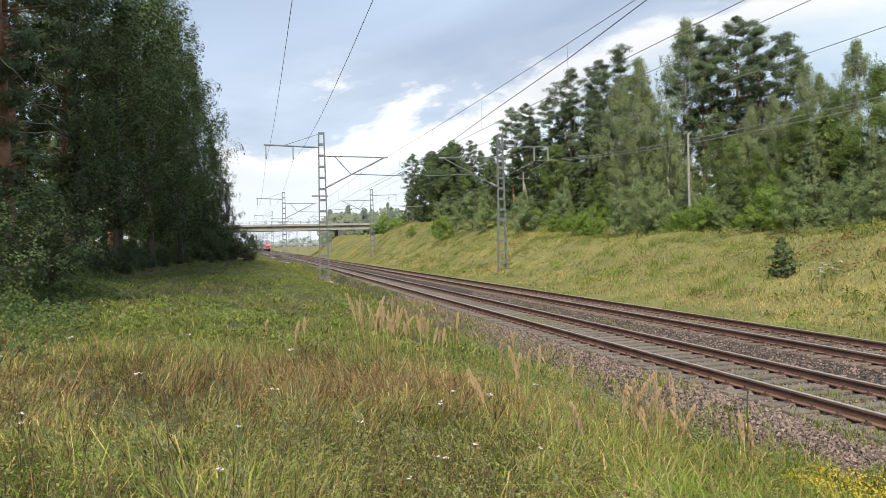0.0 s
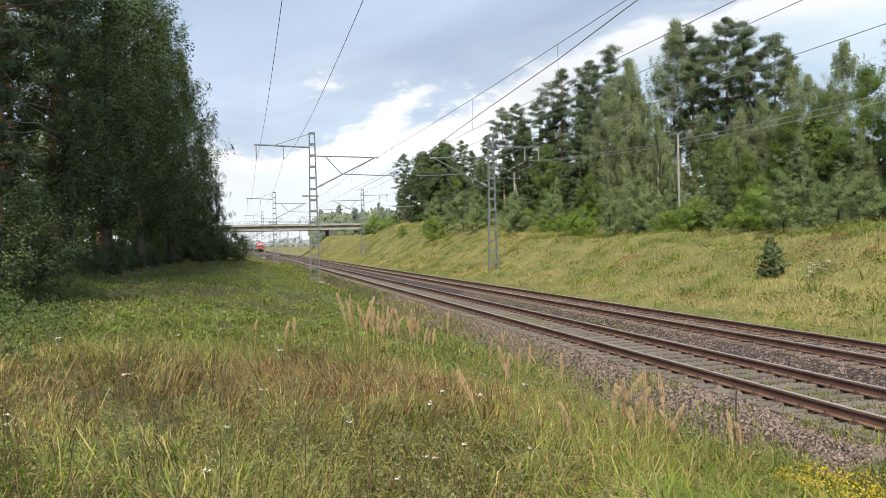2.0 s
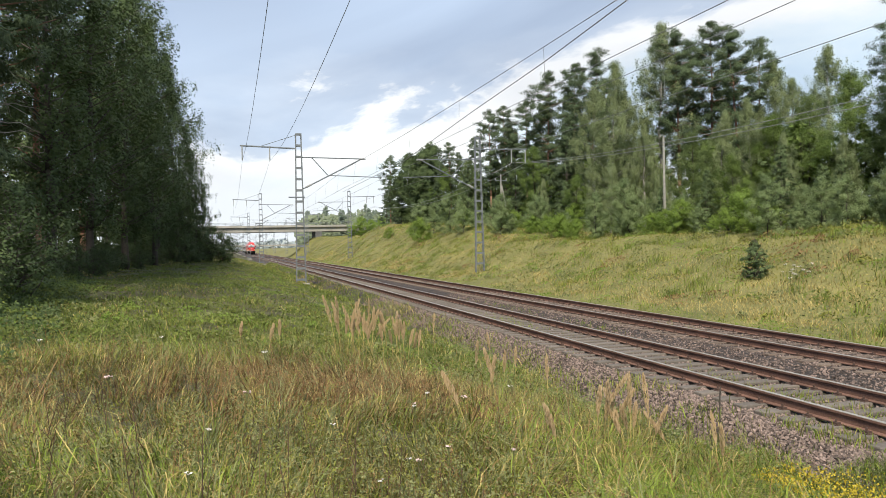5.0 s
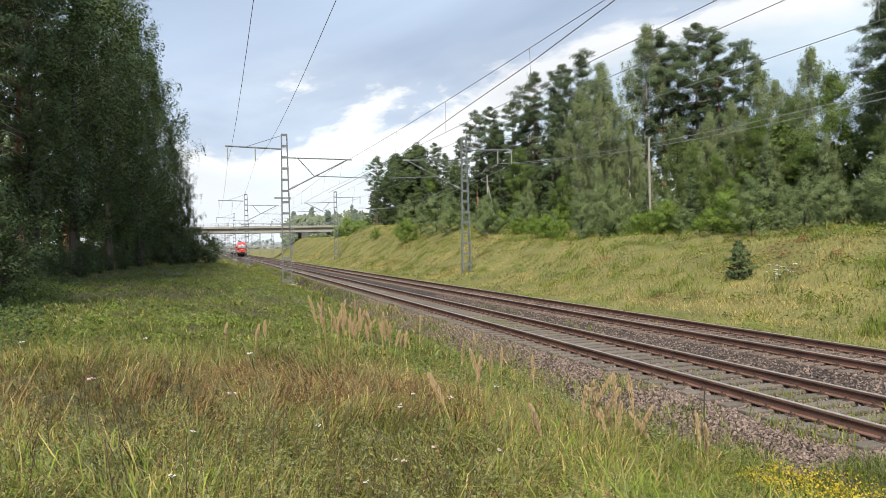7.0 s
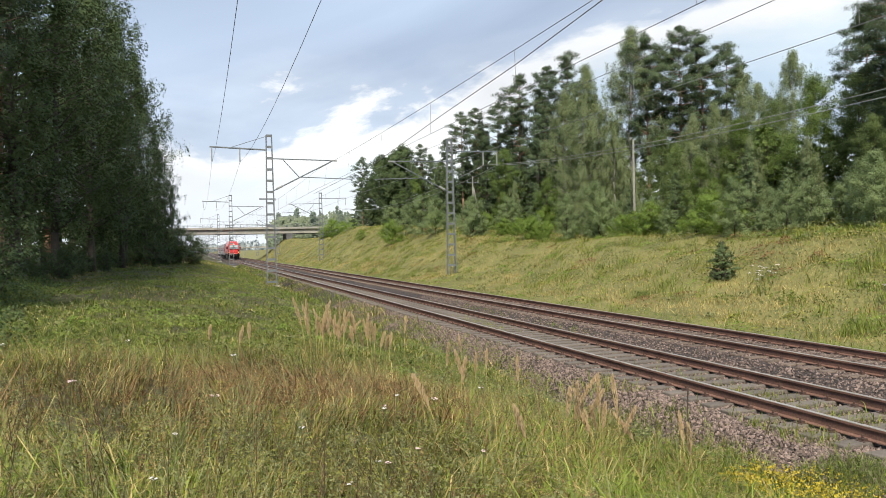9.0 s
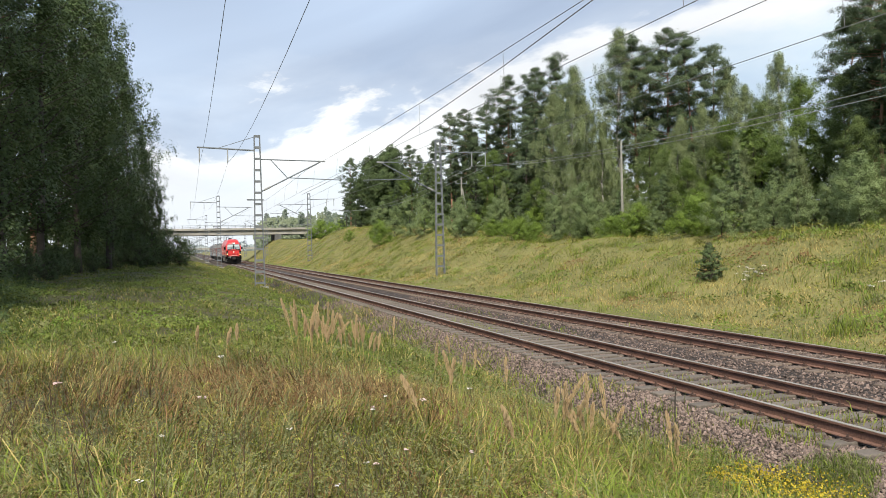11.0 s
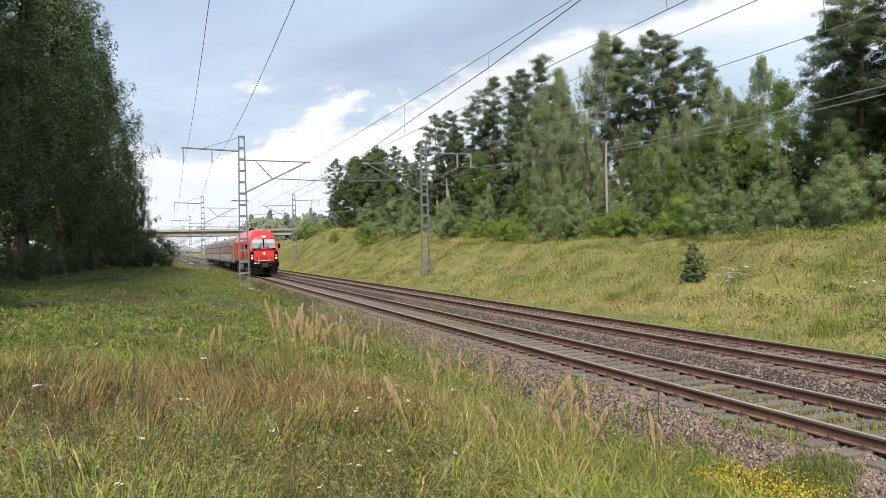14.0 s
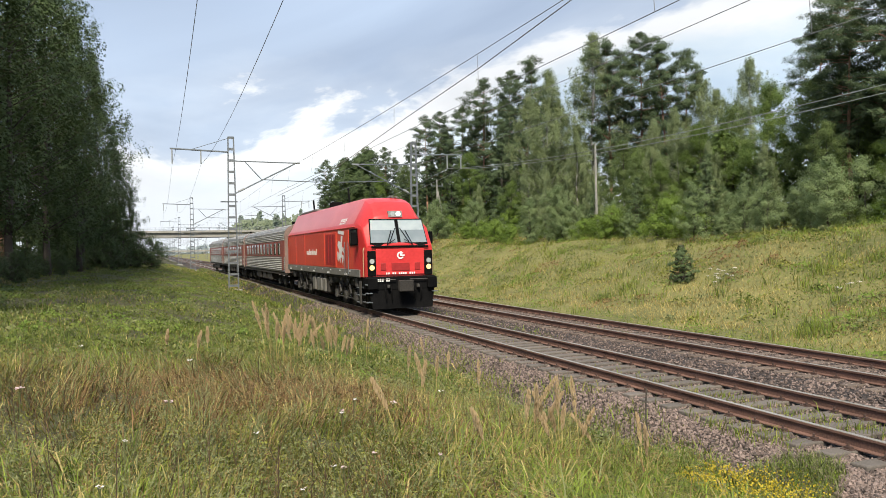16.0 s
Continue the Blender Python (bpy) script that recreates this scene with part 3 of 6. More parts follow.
def build_bridge():
    b = thing("road_bridge", pose(0, BRIDGE_Y, 0), "grey concrete road bridge with steel railing over the railway", "bridge", kind="structure")
    part("deck", boxes((-60, 46, -5, 5, 8.0, 8.55), bevel=0.05), M["concrete"], b)
    for i in range(6):
        y = -4.4 + i * 1.76
        # inner girders take the dark copy, as shade under the deck
        part("girder", boxes((-60, 45.5, y - 0.25, y + 0.25, 6.9, 8.0)), M["concrete_dark"] if i else M["concrete"], b)
    part("edge_beam", boxes((-60, 46, -5.2, -4.9, 8.2, 8.75)), M["concrete"], b)
    part("railing", boxes((-60, 46, -5.05, -4.99, 9.5, 9.58), (-60, 46, -5.05, -4.99, 9.15, 9.2)), M["galv"], b, "grey steel railing")
    me = None
    for i in range(54):
        if me is None:
            o = part("railing_post", boxes((-0.05, 0.05, -0.05, 0.05, 0, 0.9)), M["galv"], b)
            me = o.data
        else:
            o = new("railing_post", me); o.parent = b
        o.location = (-60 + 2 * i, -5.02, 8.7)
    for x in (25.5,):
        p = part("pier", boxes((x - 0.9, x + 0.9, -4.6, 4.6, -0.9, 6.9), bevel=0.06), M["concrete_dark"], b, "dark shaded concrete pier")
    part("abutment", boxes((38, 46, -5, 5, 2, 8.0)), M["concrete"], b)


build_bridge()


def build_far_bridge():
    b = thing("distant_bridge", pose(0, 900, -3.4), "pale distant bridge over the railway in haze", "bridge", kind="structure")
    part("deck", boxes((-160, 200, -4, 4, 7.6, 9.4)), M["concrete"], b)
    for x in (-40, -12, 3, 24, 52, 80):
        part("pier", boxes((x - 0.8, x + 0.8, -3, 3, -1, 7.2)), M["concrete"], b)


build_far_bridge()


# ---- utility poles on the bank ----
def build_poles():
    for x, y, top, stay in ((31.8, 50.0, 10.3, False), (31.8, 85.0, 10.8, True)):
        g = float(gz(x, y))
        h = top - g
        pl = thing("utility_pole", pose(x, y, g), "weathered grey concrete utility pole on the bank", "utility pole", "utility poles")
        bm = bmesh.new()
        bar(bm, (0, 0, -0.5), (0, 0, h), 0.11, 8, 0.075)
        part("shaft", bm, M["concrete"], pl)
        if stay:
            part("crossarm", boxes((-0.75, 0.75, -0.05, 0.05, h - 0.85, h - 0.75)), M["galv"], pl)
            for s in (-0.68, 0.68):
                part("insulator", bars([((s, 0, h - 0.75), (s, 0, h - 0.5))], 0.06, 8), M["insulator"], pl)
            part("stay_leg", bars([((1.1, 0, -0.4), (0.1, 0, h - 1.4))], 0.09, 8), M["concrete"], pl, "slanting concrete stay leg")


build_poles()


# ---- far woods behind the bridge, haze painted as pale leaf colour ----
def build_far_woods():
    rs = np.random.RandomState(41)
    for conifer, count, mt, nm, lab in ((False, 150, "far_wood", "far_woods", "hazy distant mixed woods beyond the bridge"), (True, 70, "far_conifer", "far_conifers", "hazy distant spruces beyond the bridge")):
        C = []
        for i in range(count):
            y = rs.uniform(300, 430)
            x = y * 0.098 + rs.uniform(0, 85) * rs.uniform(0.1, 1)
            h = (rs.uniform(10, 15) if not conifer else rs.uniform(12, 17)) + 0.03 * x
            n = 420 if not conifer else 260
            f = rs.uniform(0, 1, n)
            w = (3.6 * np.sin(np.clip(f, 0.03, 0.97) * np.pi) ** 0.6 if not conifer else 2.3 * (1 - f) ** 0.8 + 0.1) * rs.uniform(0.75, 1.05, n)
            a = rs.uniform(0, 6.28, n)
            lump = 1 + 0.25 * np.sin(a * 3 + f * 9 + i)
            C.append(np.stack([x + np.cos(a) * w * lump, y + np.sin(a) * w * lump, 1.0 + f * h], 1) + rs.normal(size=(n, 3)) * 0.2)
        C = np.concatenate(C)
        n = len(C)
        nr = unit(rs, n) * 0.6 + np.array([-0.25, -0.7, 0.5])
        ax = np.cross(nr, unit(rs, n)); ax /= np.linalg.norm(ax, axis=1)[:, None]
        ay = np.cross(nr, ax); ay /= np.linalg.norm(ay, axis=1)[:, None]
        ob = quads(nm, C, ax * 0.42, ay * 0.5, [M[mt]])
        tagged(ob, lab, "woods", kind="stuff")
    # pale rise on the skyline, its blue-grey haze painted into the leaves
    n = 9000
    x = rs.uniform(-420, 520, n)
    top = 9 + 4 * np.sin(x * 0.021) + 2.5 * np.sin(x * 0.09 + 1) + 1.5 * np.sin(x * 0.31)
    C = np.stack([x, rs.uniform(1150, 1230, n), rs.uniform(0, 1, n) * top], 1)
    ax = unit(rs, n); ay = np.cross(ax, unit(rs, n)); ay /= np.linalg.norm(ay, axis=1)[:, None]
    ob = quads("skyline_woods", C, ax * 2.2, ay * 2.2, [M["haze_wood"]])
    tagged(ob, "pale blue-grey woods on the far skyline", "woods", kind="stuff")


# ---- train ----
def build_wheelset(parent, y, r=0.5, gauge=0.76):
    for s in (-1, 1):
        bm = bmesh.new()
        disc(bm, (s * gauge, y, r), 'x', r, 0.13, 24)
        w = part("wheel", bm, M["underframe"], parent, "steel wheel")
        bm = bmesh.new()
        disc(bm, (s * (gauge + 0.075), y, r), 'x', r * 0.42, 0.05, 16)
        part("hub", bm, M["gear"], w)


def build_bogie(parent, y, axles, half):
    bm = boxes((-1.12, -0.98, y - half, y + half, 0.55, 0.86), (0.98, 1.12, y - half, y + half, 0.55, 0.86), (-1.0, 1.0, y - 0.25, y + 0.25, 0.55, 0.8), bevel=0.03)
    part("bogie_frame", bm, M["underframe"], parent, "dirty dark bogie frame")
    for a in axles:
        build_wheelset(parent, y + a)
        for s in (-1, 1):
            part("axle_box", boxes((s * 1.16 - 0.1, s * 1.16 + 0.1, y + a - 0.2, y + a + 0.2, 0.32, 0.7), bevel=0.04), M["gear"], parent)
            for o in (-0.32, 0.32):
                bm = bmesh.new()
                bar(bm, (s * 1.12, y + a + o, 0.5), (s * 1.12, y + a + o, 0.85), 0.09, 10)
                part("spring", bm, M["underframe"], parent)


LOCO_L, HW = 18.9, 1.46


def loco_ring(y, w, zt, zc, zw, zb):
    """Half outline of the body at y: foot, waist, corner of the roof, top."""
    return [(w, y, zb), (w, y, zw), (w, y, zc), (w * 0.97, y, zc + 0.12), (w * 0.62, y, zt - 0.07), (w * 0.45, y, zt), (0, y, zt + 0.03)]


def build_loco():
    e = thing("locomotive", pose(TRACK_A, 420, 0), "bright red diesel locomotive with lit headlamps on the near track", "locomotive")
    # shell: rings from the nose to the rear
    rings = [loco_ring(0.02, 1.36, 2.62, 2.50, 2.0, 1.42), loco_ring(0.0, 1.38, 2.70, 2.58, 2.0, 1.42), loco_ring(0.10, 1.40, 2.78, 2.66, 2.1, 1.42),
             loco_ring(0.62, 1.42, 3.86, 3.28, 2.2, 1.42), loco_ring(0.86, 1.43, 4.10, 3.36, 2.3, 1.42), loco_ring(1.30, 1.45, 4.38, 3.44, 2.3, 1.42),
             loco_ring(1.9, HW, 4.55, 3.48, 2.3, 1.42), loco_ring(3.0, HW, 4.62, 3.5, 2.3, 1.42), loco_ring(18.1, HW, 4.62, 3.5, 2.3, 1.42), loco_ring(LOCO_L, 1.43, 4.3, 3.4, 2.3, 1.42)]
    V, F, I = [], [], []
    rings = [[(x, y, z + max(0, z - 3.3) * 0.12) for x, y, z in r] for r in rings]
    for r in rings:
        V += [(-x, y, z) for x, y, z in r] + [(x, y, z) for x, y, z in r[-2::-1]]
    n = 13
    for k in range(len(rings) - 1):
        for i in range(n - 1):
            a, b = k * n + i, k * n + i + 1
            F.append((a, b, b + n, a + n))
            # 1: side red, 2: roof red paled for sky glare
            I.append(1 if (i in (0, 1, n - 2, n - 3) and k >= 6) else 2 if (3 <= i <= n - 5 and k >= 6) else 0)
    F.append(tuple(range(n))); I.append(0)
    F.append(tuple(range((len(rings) - 1) * n, len(rings) * n))[::-1]); I.append(0)
    me = bpy.data.meshes.new("body")
    me.from_pydata(V, [], F)
    bm = bmesh.new(); bm.from_mesh(me)
    for f, i in zip(bm.faces, I):
        f.material_index = i
    bmesh.ops.recalc_face_normals(bm, faces=bm.faces[:])
    es = [ed for ed in bm.edges if len(ed.link_faces) == 2 and ed.calc_face_angle() > 0.25]
    bmesh.ops.bevel(bm, geom=es, offset=0.05, segments=2, affect='EDGES', profile=0.5, clamp_overlap=True)
    for f in bm.faces:
        f.smooth = True
    body = part("body", bm, M["red"], e, "glossy red painted body")
    body.data.materials.append(M["red_side"])
    body.data.materials.append(M["roof_red"])
    md = body.modifiers.new("edges", 'EDGE_SPLIT'); md.split_angle = radians(32)

    # windscreen: two panes on the slanted face between y 0.12 and 0.62
    def on_slope(z, out=0.0):
        f = (z - 2.78) / (3.927 - 2.78)
        return 0.10 + 0.52 * f - out
    def slab(name, xs0, xs1, z0, z1, out, mat, parent, label="", taper=0.0):
        bm = bmesh.new()
        pts = [(xs0, z0), (xs1, z0), (xs1 - taper * (1 if xs1 > 0 else -1) * (abs(xs1) > 0.3), z1), (xs0 - taper * (1 if xs0 > 0 else -1) * (abs(xs0) > 0.3), z1)]
        a = [bm.verts.new((x, on_slope(z, out), z)) for x, z in pts]
        b = [bm.verts.new((x, on_slope(z, -0.06), z)) for x, z in pts]
        bm.faces.new(a); bm.faces.new(b[::-1])
        for i in range(4):
            j = (i + 1) % 4
            bm.faces.new((a[i], b[i], b[j], a[j]))
        bmesh.ops.recalc_face_normals(bm, faces=bm.faces[:])
        return part(name, bm, mat, parent, label)
    frm = slab("windscreen_frame", -1.23, 1.23, 2.68, 3.785, 0.02, M["black"], e, "black windscreen surround", 0.10)
    for s in (-1, 1):
        x0, x1 = sorted((s * 0.07, s * 1.19))
        g = slab("windscreen_pane", x0, x1, 2.80, 3.74, 0.035, M["glass"], frm, "grey reflecting windscreen pane", 0.09)
        x0, x1 = sorted((s * 0.09, s * 1.13))
        slab("sun_blind", x0, x1, 3.32, 3.71, 0.042, M["blind"], g, "pale sun blind behind the glass", 0.05)
        w = bars([((s * 0.55, on_slope(2.72, 0.1), 2.70), (s * 0.30, on_slope(3.2, 0.07), 3.3)), ((s * 0.55, on_slope(2.72, 0.1), 2.70), (s * 0.18, on_slope(2.8, 0.07), 2.95)), ((s * 0.42, on_slope(2.75, 0.06), 2.8), (s * 0.1, on_slope(3.4, 0.06), 3.4))], 0.016, 4)
        part("wiper", w, M["black"], frm)
    part("wiper_shelf", boxes((-1.2, 1.2, -0.06, 0.1, 2.60, 2.68), bevel=0.02), M["black"], e)
    # top headlamp
    hl = slab("headlamp_box", -0.30, 0.30, 3.86, 4.12, 0.07, M["silver"], e, "silver roof headlamp box")
    for s in (-1, 1):
        bm = bmesh.new()
        disc(bm, (s * 0.12, on_slope(3.99, 0.09), 3.99), 'y', 0.095, 0.04, 16)
        part("headlamp", bm, M["lamp_white"] if s > 0 else M["lamp_glass"], hl, "lit white headlamp" if s > 0 else "unlit headlamp")
    # nose panel with recess lines
    part("nose_panel", boxes((-1.02, 1.02, -0.035, 0.05, 1.5, 2.55), bevel=0.02), M["red"], e, "red nose panel")
    part("nose_hatch", boxes((-0.38, 0.38, -0.055, 0.0, 1.66, 1.98), bevel=0.012), M["dark_red"], e, "dark red hatch")
    for s in (-1, 1):
        part("nose_grille", boxes((s * 0.72 - 0.11, s * 0.72 + 0.11, -0.055, 0.0, 1.68, 1.98), bevel=0.012), M["dark_red"], e)
        lc = part("lamp_housing", boxes((s * 1.2 - 0.17, s * 1.2 + 0.17, -0.05, 0.1, 1.46, 2.48), bevel=0.03), M["black"], e, "black lamp housing")
        for z, mt, lab, r in ((1.80, "lamp_warm", "lit warm yellow headlamp", 0.10), (2.06, "lamp_glass", "unlit marker lamp", 0.10)):
            bm = bmesh.new()
            disc(bm, (s * 1.2, -0.055, z), 'y', r, 0.05, 18)
            part("headlamp", bm, M[mt], lc, lab)
        # handrails beside the nose
        part("handrail", bars([((s * 1.47, 0.25, 1.45), (s * 1.47, 0.25, 2.5)), ((s * 1.47, 0.25, 2.5), (s * 1.42, 0.32, 2.6))], 0.02, 6), M["plume"], e, "pale yellow handrail")
        # side mirror
        part("mirror", boxes((s * 1.64 - 0.13, s * 1.64 + 0.13, 0.95, 1.05, 2.76, 3.26), bevel=0.02), M["black"], e, "black side mirror")
        # cab side window and door
        cw = part("cab_window", boxes((s * 1.475 - 0.02, s * 1.475 + 0.02, 1.15, 2.45, 2.72, 3.42), bevel=0.01), M["black"], e, "black framed cab side window")
        part("pane", boxes((s * 1.485 - 0.02, s * 1.485 + 0.02, 1.25, 2.35, 2.8, 3.35)), M["glass_dark"], cw)
        dr = part("cab_door", boxes((s * 1.468 - 0.012, s * 1.468 + 0.012, 2.66, 3.2, 1.74, 3.38), bevel=0.008), M["red_side"], e, "red cab door")
        part("door_handle", bars([((s * 1.52, 3.24, 1.5), (s * 1.52, 3.24, 2.9))], 0.018, 6), M["galv"], dr)
        part("handrail", bars([((s * 1.52, 2.58, 1.5), (s * 1.52, 2.58, 2.9))], 0.018, 6), M["galv"], dr)
        # side louvre and panels
        lv = part("louvre", boxes((s * 1.47 - 0.012, s * 1.47 + 0.012, 5.05, 7.5, 1.75, 3.35), bevel=0.006), M["red_side"], e, "red framed side louvre")
        for k in range(3):
            y0 = 5.25 + k * 0.71
            part("louvre_slat", boxes((s * 1.485 - 0.012, s * 1.485 + 0.012, y0, y0 + 0.62, 1.85, 3.28)), M["dark_red"], lv, "dark red slatted grille")
        for y0, y1 in ((7.7, 12.7), (12.95, 15.6), (15.8, 18.5)):
            part("side_panel", boxes((s * 1.468 - 0.01, s * 1.468 + 0.01, y0, y1, 1.75, 3.4), bevel=0.005), M["red_side"], e, "slightly faded red side panel")
        # rain strip and side stripe pipes
        part("gutter", bars([((s * 1.47, 1.6, 3.5), (s * 1.47, 18.7, 3.5))], 0.025, 6), M["red_side"], e)
        # white emblem as a plain ragged shape
        emb = bmesh.new()
        for patch in (((4.75, 3.36), (5.75, 3.44), (5.82, 3.3), (4.8, 3.2)), ((5.0, 3.16), (5.3, 3.2), (5.35, 2.9), (5.1, 2.8)), ((5.1, 2.8), (5.35, 2.9), (5.8, 2.98), (5.95, 2.75), (5.6, 2.5), (5.15, 2.45)),
                      ((5.15, 2.45), (5.6, 2.5), (5.7, 2.2), (5.45, 1.95), (5.4, 2.2), (5.2, 2.2)), ((4.8, 2.62), (5.08, 2.7), (5.1, 2.5), (4.88, 2.4)), ((4.86, 2.3), (5.1, 2.35), (5.16, 2.05), (5.0, 1.84)), ((5.72, 2.4), (6.0, 2.5), (5.96, 2.1), (5.8, 2.0))):
            emb.faces.new([emb.verts.new((s * 1.474, 3.5 + (y0 - 4.75) * 1.1, z0)) for y0, z0 in (patch if s > 0 else patch[::-1])])
        # lettering bars on the slope of the roof above it
        for row0, row1, step, size in ((0.03, 0.09, 0.12, 0.08), (0.13, 0.27, 0.24, 0.17)):
            for k in range(int(1.25 / step)):
                y0 = 3.5 + k * step
                quad = [(s * (1.416 - 0.511 * r + 0.008), y, 3.658 + 1.042 * r + 0.006) for y, r in ((y0, row0), (y0 + size, row0), (y0 + size, row1), (y0, row1))]
                emb.faces.new([emb.verts.new(p) for p in quad])
        part("emblem", emb, M["white"], e, "white side emblem")
        lt = bmesh.new()
        for k in range(12):
            y0 = 9.6 + k * 0.235
            box(lt, s * 1.482 - 0.003, s * 1.482 + 0.003, y0, y0 + 0.16, 2.32, 2.52 if k % 4 else 2.62)
        part("side_lettering", lt, M["white"], e, "small white lettering bars")
        # grey sill
        part("sill", boxes((s * 1.45 - 0.03, s * 1.45 + 0.03, 0.9, 18.8, 1.40, 1.72), bevel=0.02), M["loco_grey"], e, "grey lower sill band")
        for k in range(5):
            y0 = 3.0 + k * 3.6
            part("marking", boxes((s * 1.485 - 0.003, s * 1.485 + 0.003, y0, y0 + 0.5, 1.45, 1.53)), M["white"], e)
        for z in (0.35, 0.65, 0.95):
            part("step", boxes((s * 1.3 - 0.14, s * 1.3 + 0.14, 1.1, 1.6, z, z + 0.04)), M["galv"], e, "steel cab step")
        part("step_side", boxes((s * 1.42 - 0.02, s * 1.42 + 0.02, 0.85, 1.1, 0.3, 1.25)), M["gear"], e)
        # tanks and boxes under the middle
        part("fuel_tank", boxes((s * 0.8 - 0.55, s * 0.8 + 0.55, 7.5, 11.5, 0.45, 1.2), bevel=0.08), M["underframe"], e, "dark fuel tank")
        for y0, y1 in ((7.9, 8.5), (8.9, 10.0), (10.4, 11.1)):
            part("equipment_box", boxes((s * 1.32 - 0.1, s * 1.32 + 0.1, y0, y1, 0.5, 1.15), bevel=0.03), M["loco_grey"], e, "grey equipment box")
        # running gear: air tanks, dampers, sand pipes, conduits and brackets
        for y0, y1, z in ((6.95, 7.4, 0.95), (11.6, 12.1, 0.95)):
            bm = bmesh.new()
            bar(bm, (s * 1.2, y0, z), (s * 1.2, y1, z), 0.16, 12)
            part("air_tank", bm, M["underframe"], e, "dark air tank")
        for yb in (4.4, 14.6):
            for d in (-0.95, 0.95):
                part("damper", bars([((s * 1.26, yb + d - 0.25, 0.62), (s * 1.26, yb + d + 0.2, 1.3))], 0.045, 8), M["gear"], e, "grey slanting damper")
            for d in (-2.5, 2.5):
                part("sand_pipe", bars([((s * 1.1, yb + d, 1.25), (s * 1.1, yb + d, 0.45)), ((s * 1.1, yb + d, 0.45), (s * 0.85, yb + d * 0.94, 0.12))], 0.03, 6), M["underframe"], e)
                part("sand_box", boxes((s * 1.27 - 0.1, s * 1.27 + 0.1, yb + d - 0.2, yb + d + 0.2, 0.98, 1.36), bevel=0.03), M["gear"], e, "grey sand box")
            part("brake_rod", bars([((s * 1.2, yb - 2.2, 0.42), (s * 1.2, yb + 2.2, 0.42))], 0.022, 6), M["gear"], e)
            part("brake_cylinder", bars([((s * 1.15, yb - 0.6, 1.0), (s * 1.15, yb - 0.2, 1.0)), ((s * 1.15, yb + 0.35, 1.0), (s * 1.15, yb + 0.75, 1.0))], 0.12, 10), M["underframe"], e)
        part("conduit", bars([((s * 1.38, 2.0, 1.34), (s * 1.38, 18.6, 1.34))], 0.03, 6), M["underframe"], e)
        for k in range(15):
            y0 = 2.2 + k * 1.15
            part("bracket", boxes((s * 1.36 - 0.06, s * 1.36 + 0.06, y0, y0 + 0.08, 1.2, 1.42)), M["gear"], e)
        for k in range(9):
            y0 = 2.4 + k * 1.9
            part("notice_mark", boxes((s * 1.485 - 0.003, s * 1.485 + 0.003, y0, y0 + 0.16, 1.6, 1.66)), M["white"], e)
        for k, z in enumerate((0.42, 0.78, 1.12)):
            part("corner_step", boxes((s * 1.38 - 0.12, s * 1.38 + 0.12, -0.3, -0.02, z, z + 0.035)), M["galv"], e, "steel corner step")
        part("uncoupling_lever", bars([((s * 0.3, -0.3, 1.32), (s * 1.3, -0.3, 1.32)), ((s * 1.3, -0.3, 1.32), (s * 1.3, -0.32, 1.1))], 0.018, 6), M["gear"], e)
        part("hose_cock", boxes((s * 0.62 - 0.05, s * 0.62 + 0.05, -0.42, -0.3, 1.0, 1.12), bevel=0.015), M["gear"], e)
        # side brackets under the beam
        part("beam_bracket", boxes((s * 1.25 - 0.2, s * 1.25 + 0.2, -0.35, 0.3, 0.95, 1.4), bevel=0.03), M["black"], e)
    # buffer beam, plough and coupler
    part("buffer_beam", boxes((-1.42, 1.42, -0.2, 0.5, 0.9, 1.44), bevel=0.04), M["black"], e, "black buffer beam")
    bm = bmesh.new()
    for y, h0, h1 in ((-0.28, 0.16, 0.92),):
        v = [bm.verts.new(p) for p in ((-1.25, y, h0), (1.25, y, h0), (1.38, y + 0.1, h1), (-1.38, y + 0.1, h1), (-1.25, y + 0.3, h0), (1.25, y + 0.3, h0), (1.38, y + 0.45, h1), (-1.38, y + 0.45, h1))]
        for f in ((0, 1, 2, 3), (5, 4, 7, 6), (4, 0, 3, 7), (1, 5, 6, 2), (3, 2, 6, 7), (4, 5, 1, 0)):
            bm.faces.new([v[i] for i in f])
    part("rail_guard", bm, M["black"], e, "black rail guard plough")
    cp = part("coupler", boxes((-0.18, 0.18, -0.75, 0.0, 0.92, 1.2), (-0.3, 0.3, -0.8, -0.6, 0.85, 1.3), bevel=0.04), M["underframe"], e, "dark automatic coupler")
    for x in (-0.75, -0.5, 0.5, 0.75):
        part("brake_hose", bars([((x, -0.22, 1.15), (x, -0.36, 0.85)), ((x, -0.36, 0.85), (x * 0.95, -0.34, 0.5))], 0.03, 6), M["black"], cp)
    for k in range(14):
        if k in (2, 5, 10):
            continue
        part("plate_mark", boxes((-0.62 + k * 0.09, -0.56 + k * 0.09, -0.043, -0.03, 1.52, 1.6)), M["white"], e)
    for k in range(7):
        if k == 4:
            continue
        part("plate_mark", boxes((-1.12 + k * 0.09, -1.05 + k * 0.09, -0.21, -0.19, 1.24, 1.36)), M["white"], e)
    # round front logo: ring and bar
    bm = bmesh.new()
    for k in range(22):
        a0, a1 = radians(40 + k * 13), radians(40 + (k + 1) * 13)
        p = [(0.15 * math.cos(a0), 0.15 * math.sin(a0)), (0.15 * math.cos(a1), 0.15 * math.sin(a1)), (0.09 * math.cos(a1), 0.09 * math.sin(a1)), (0.09 * math.cos(a0), 0.09 * math.sin(a0))]
        bm.faces.new([bm.verts.new((x, -0.06, 2.28 + z)) for x, z in p][::-1])
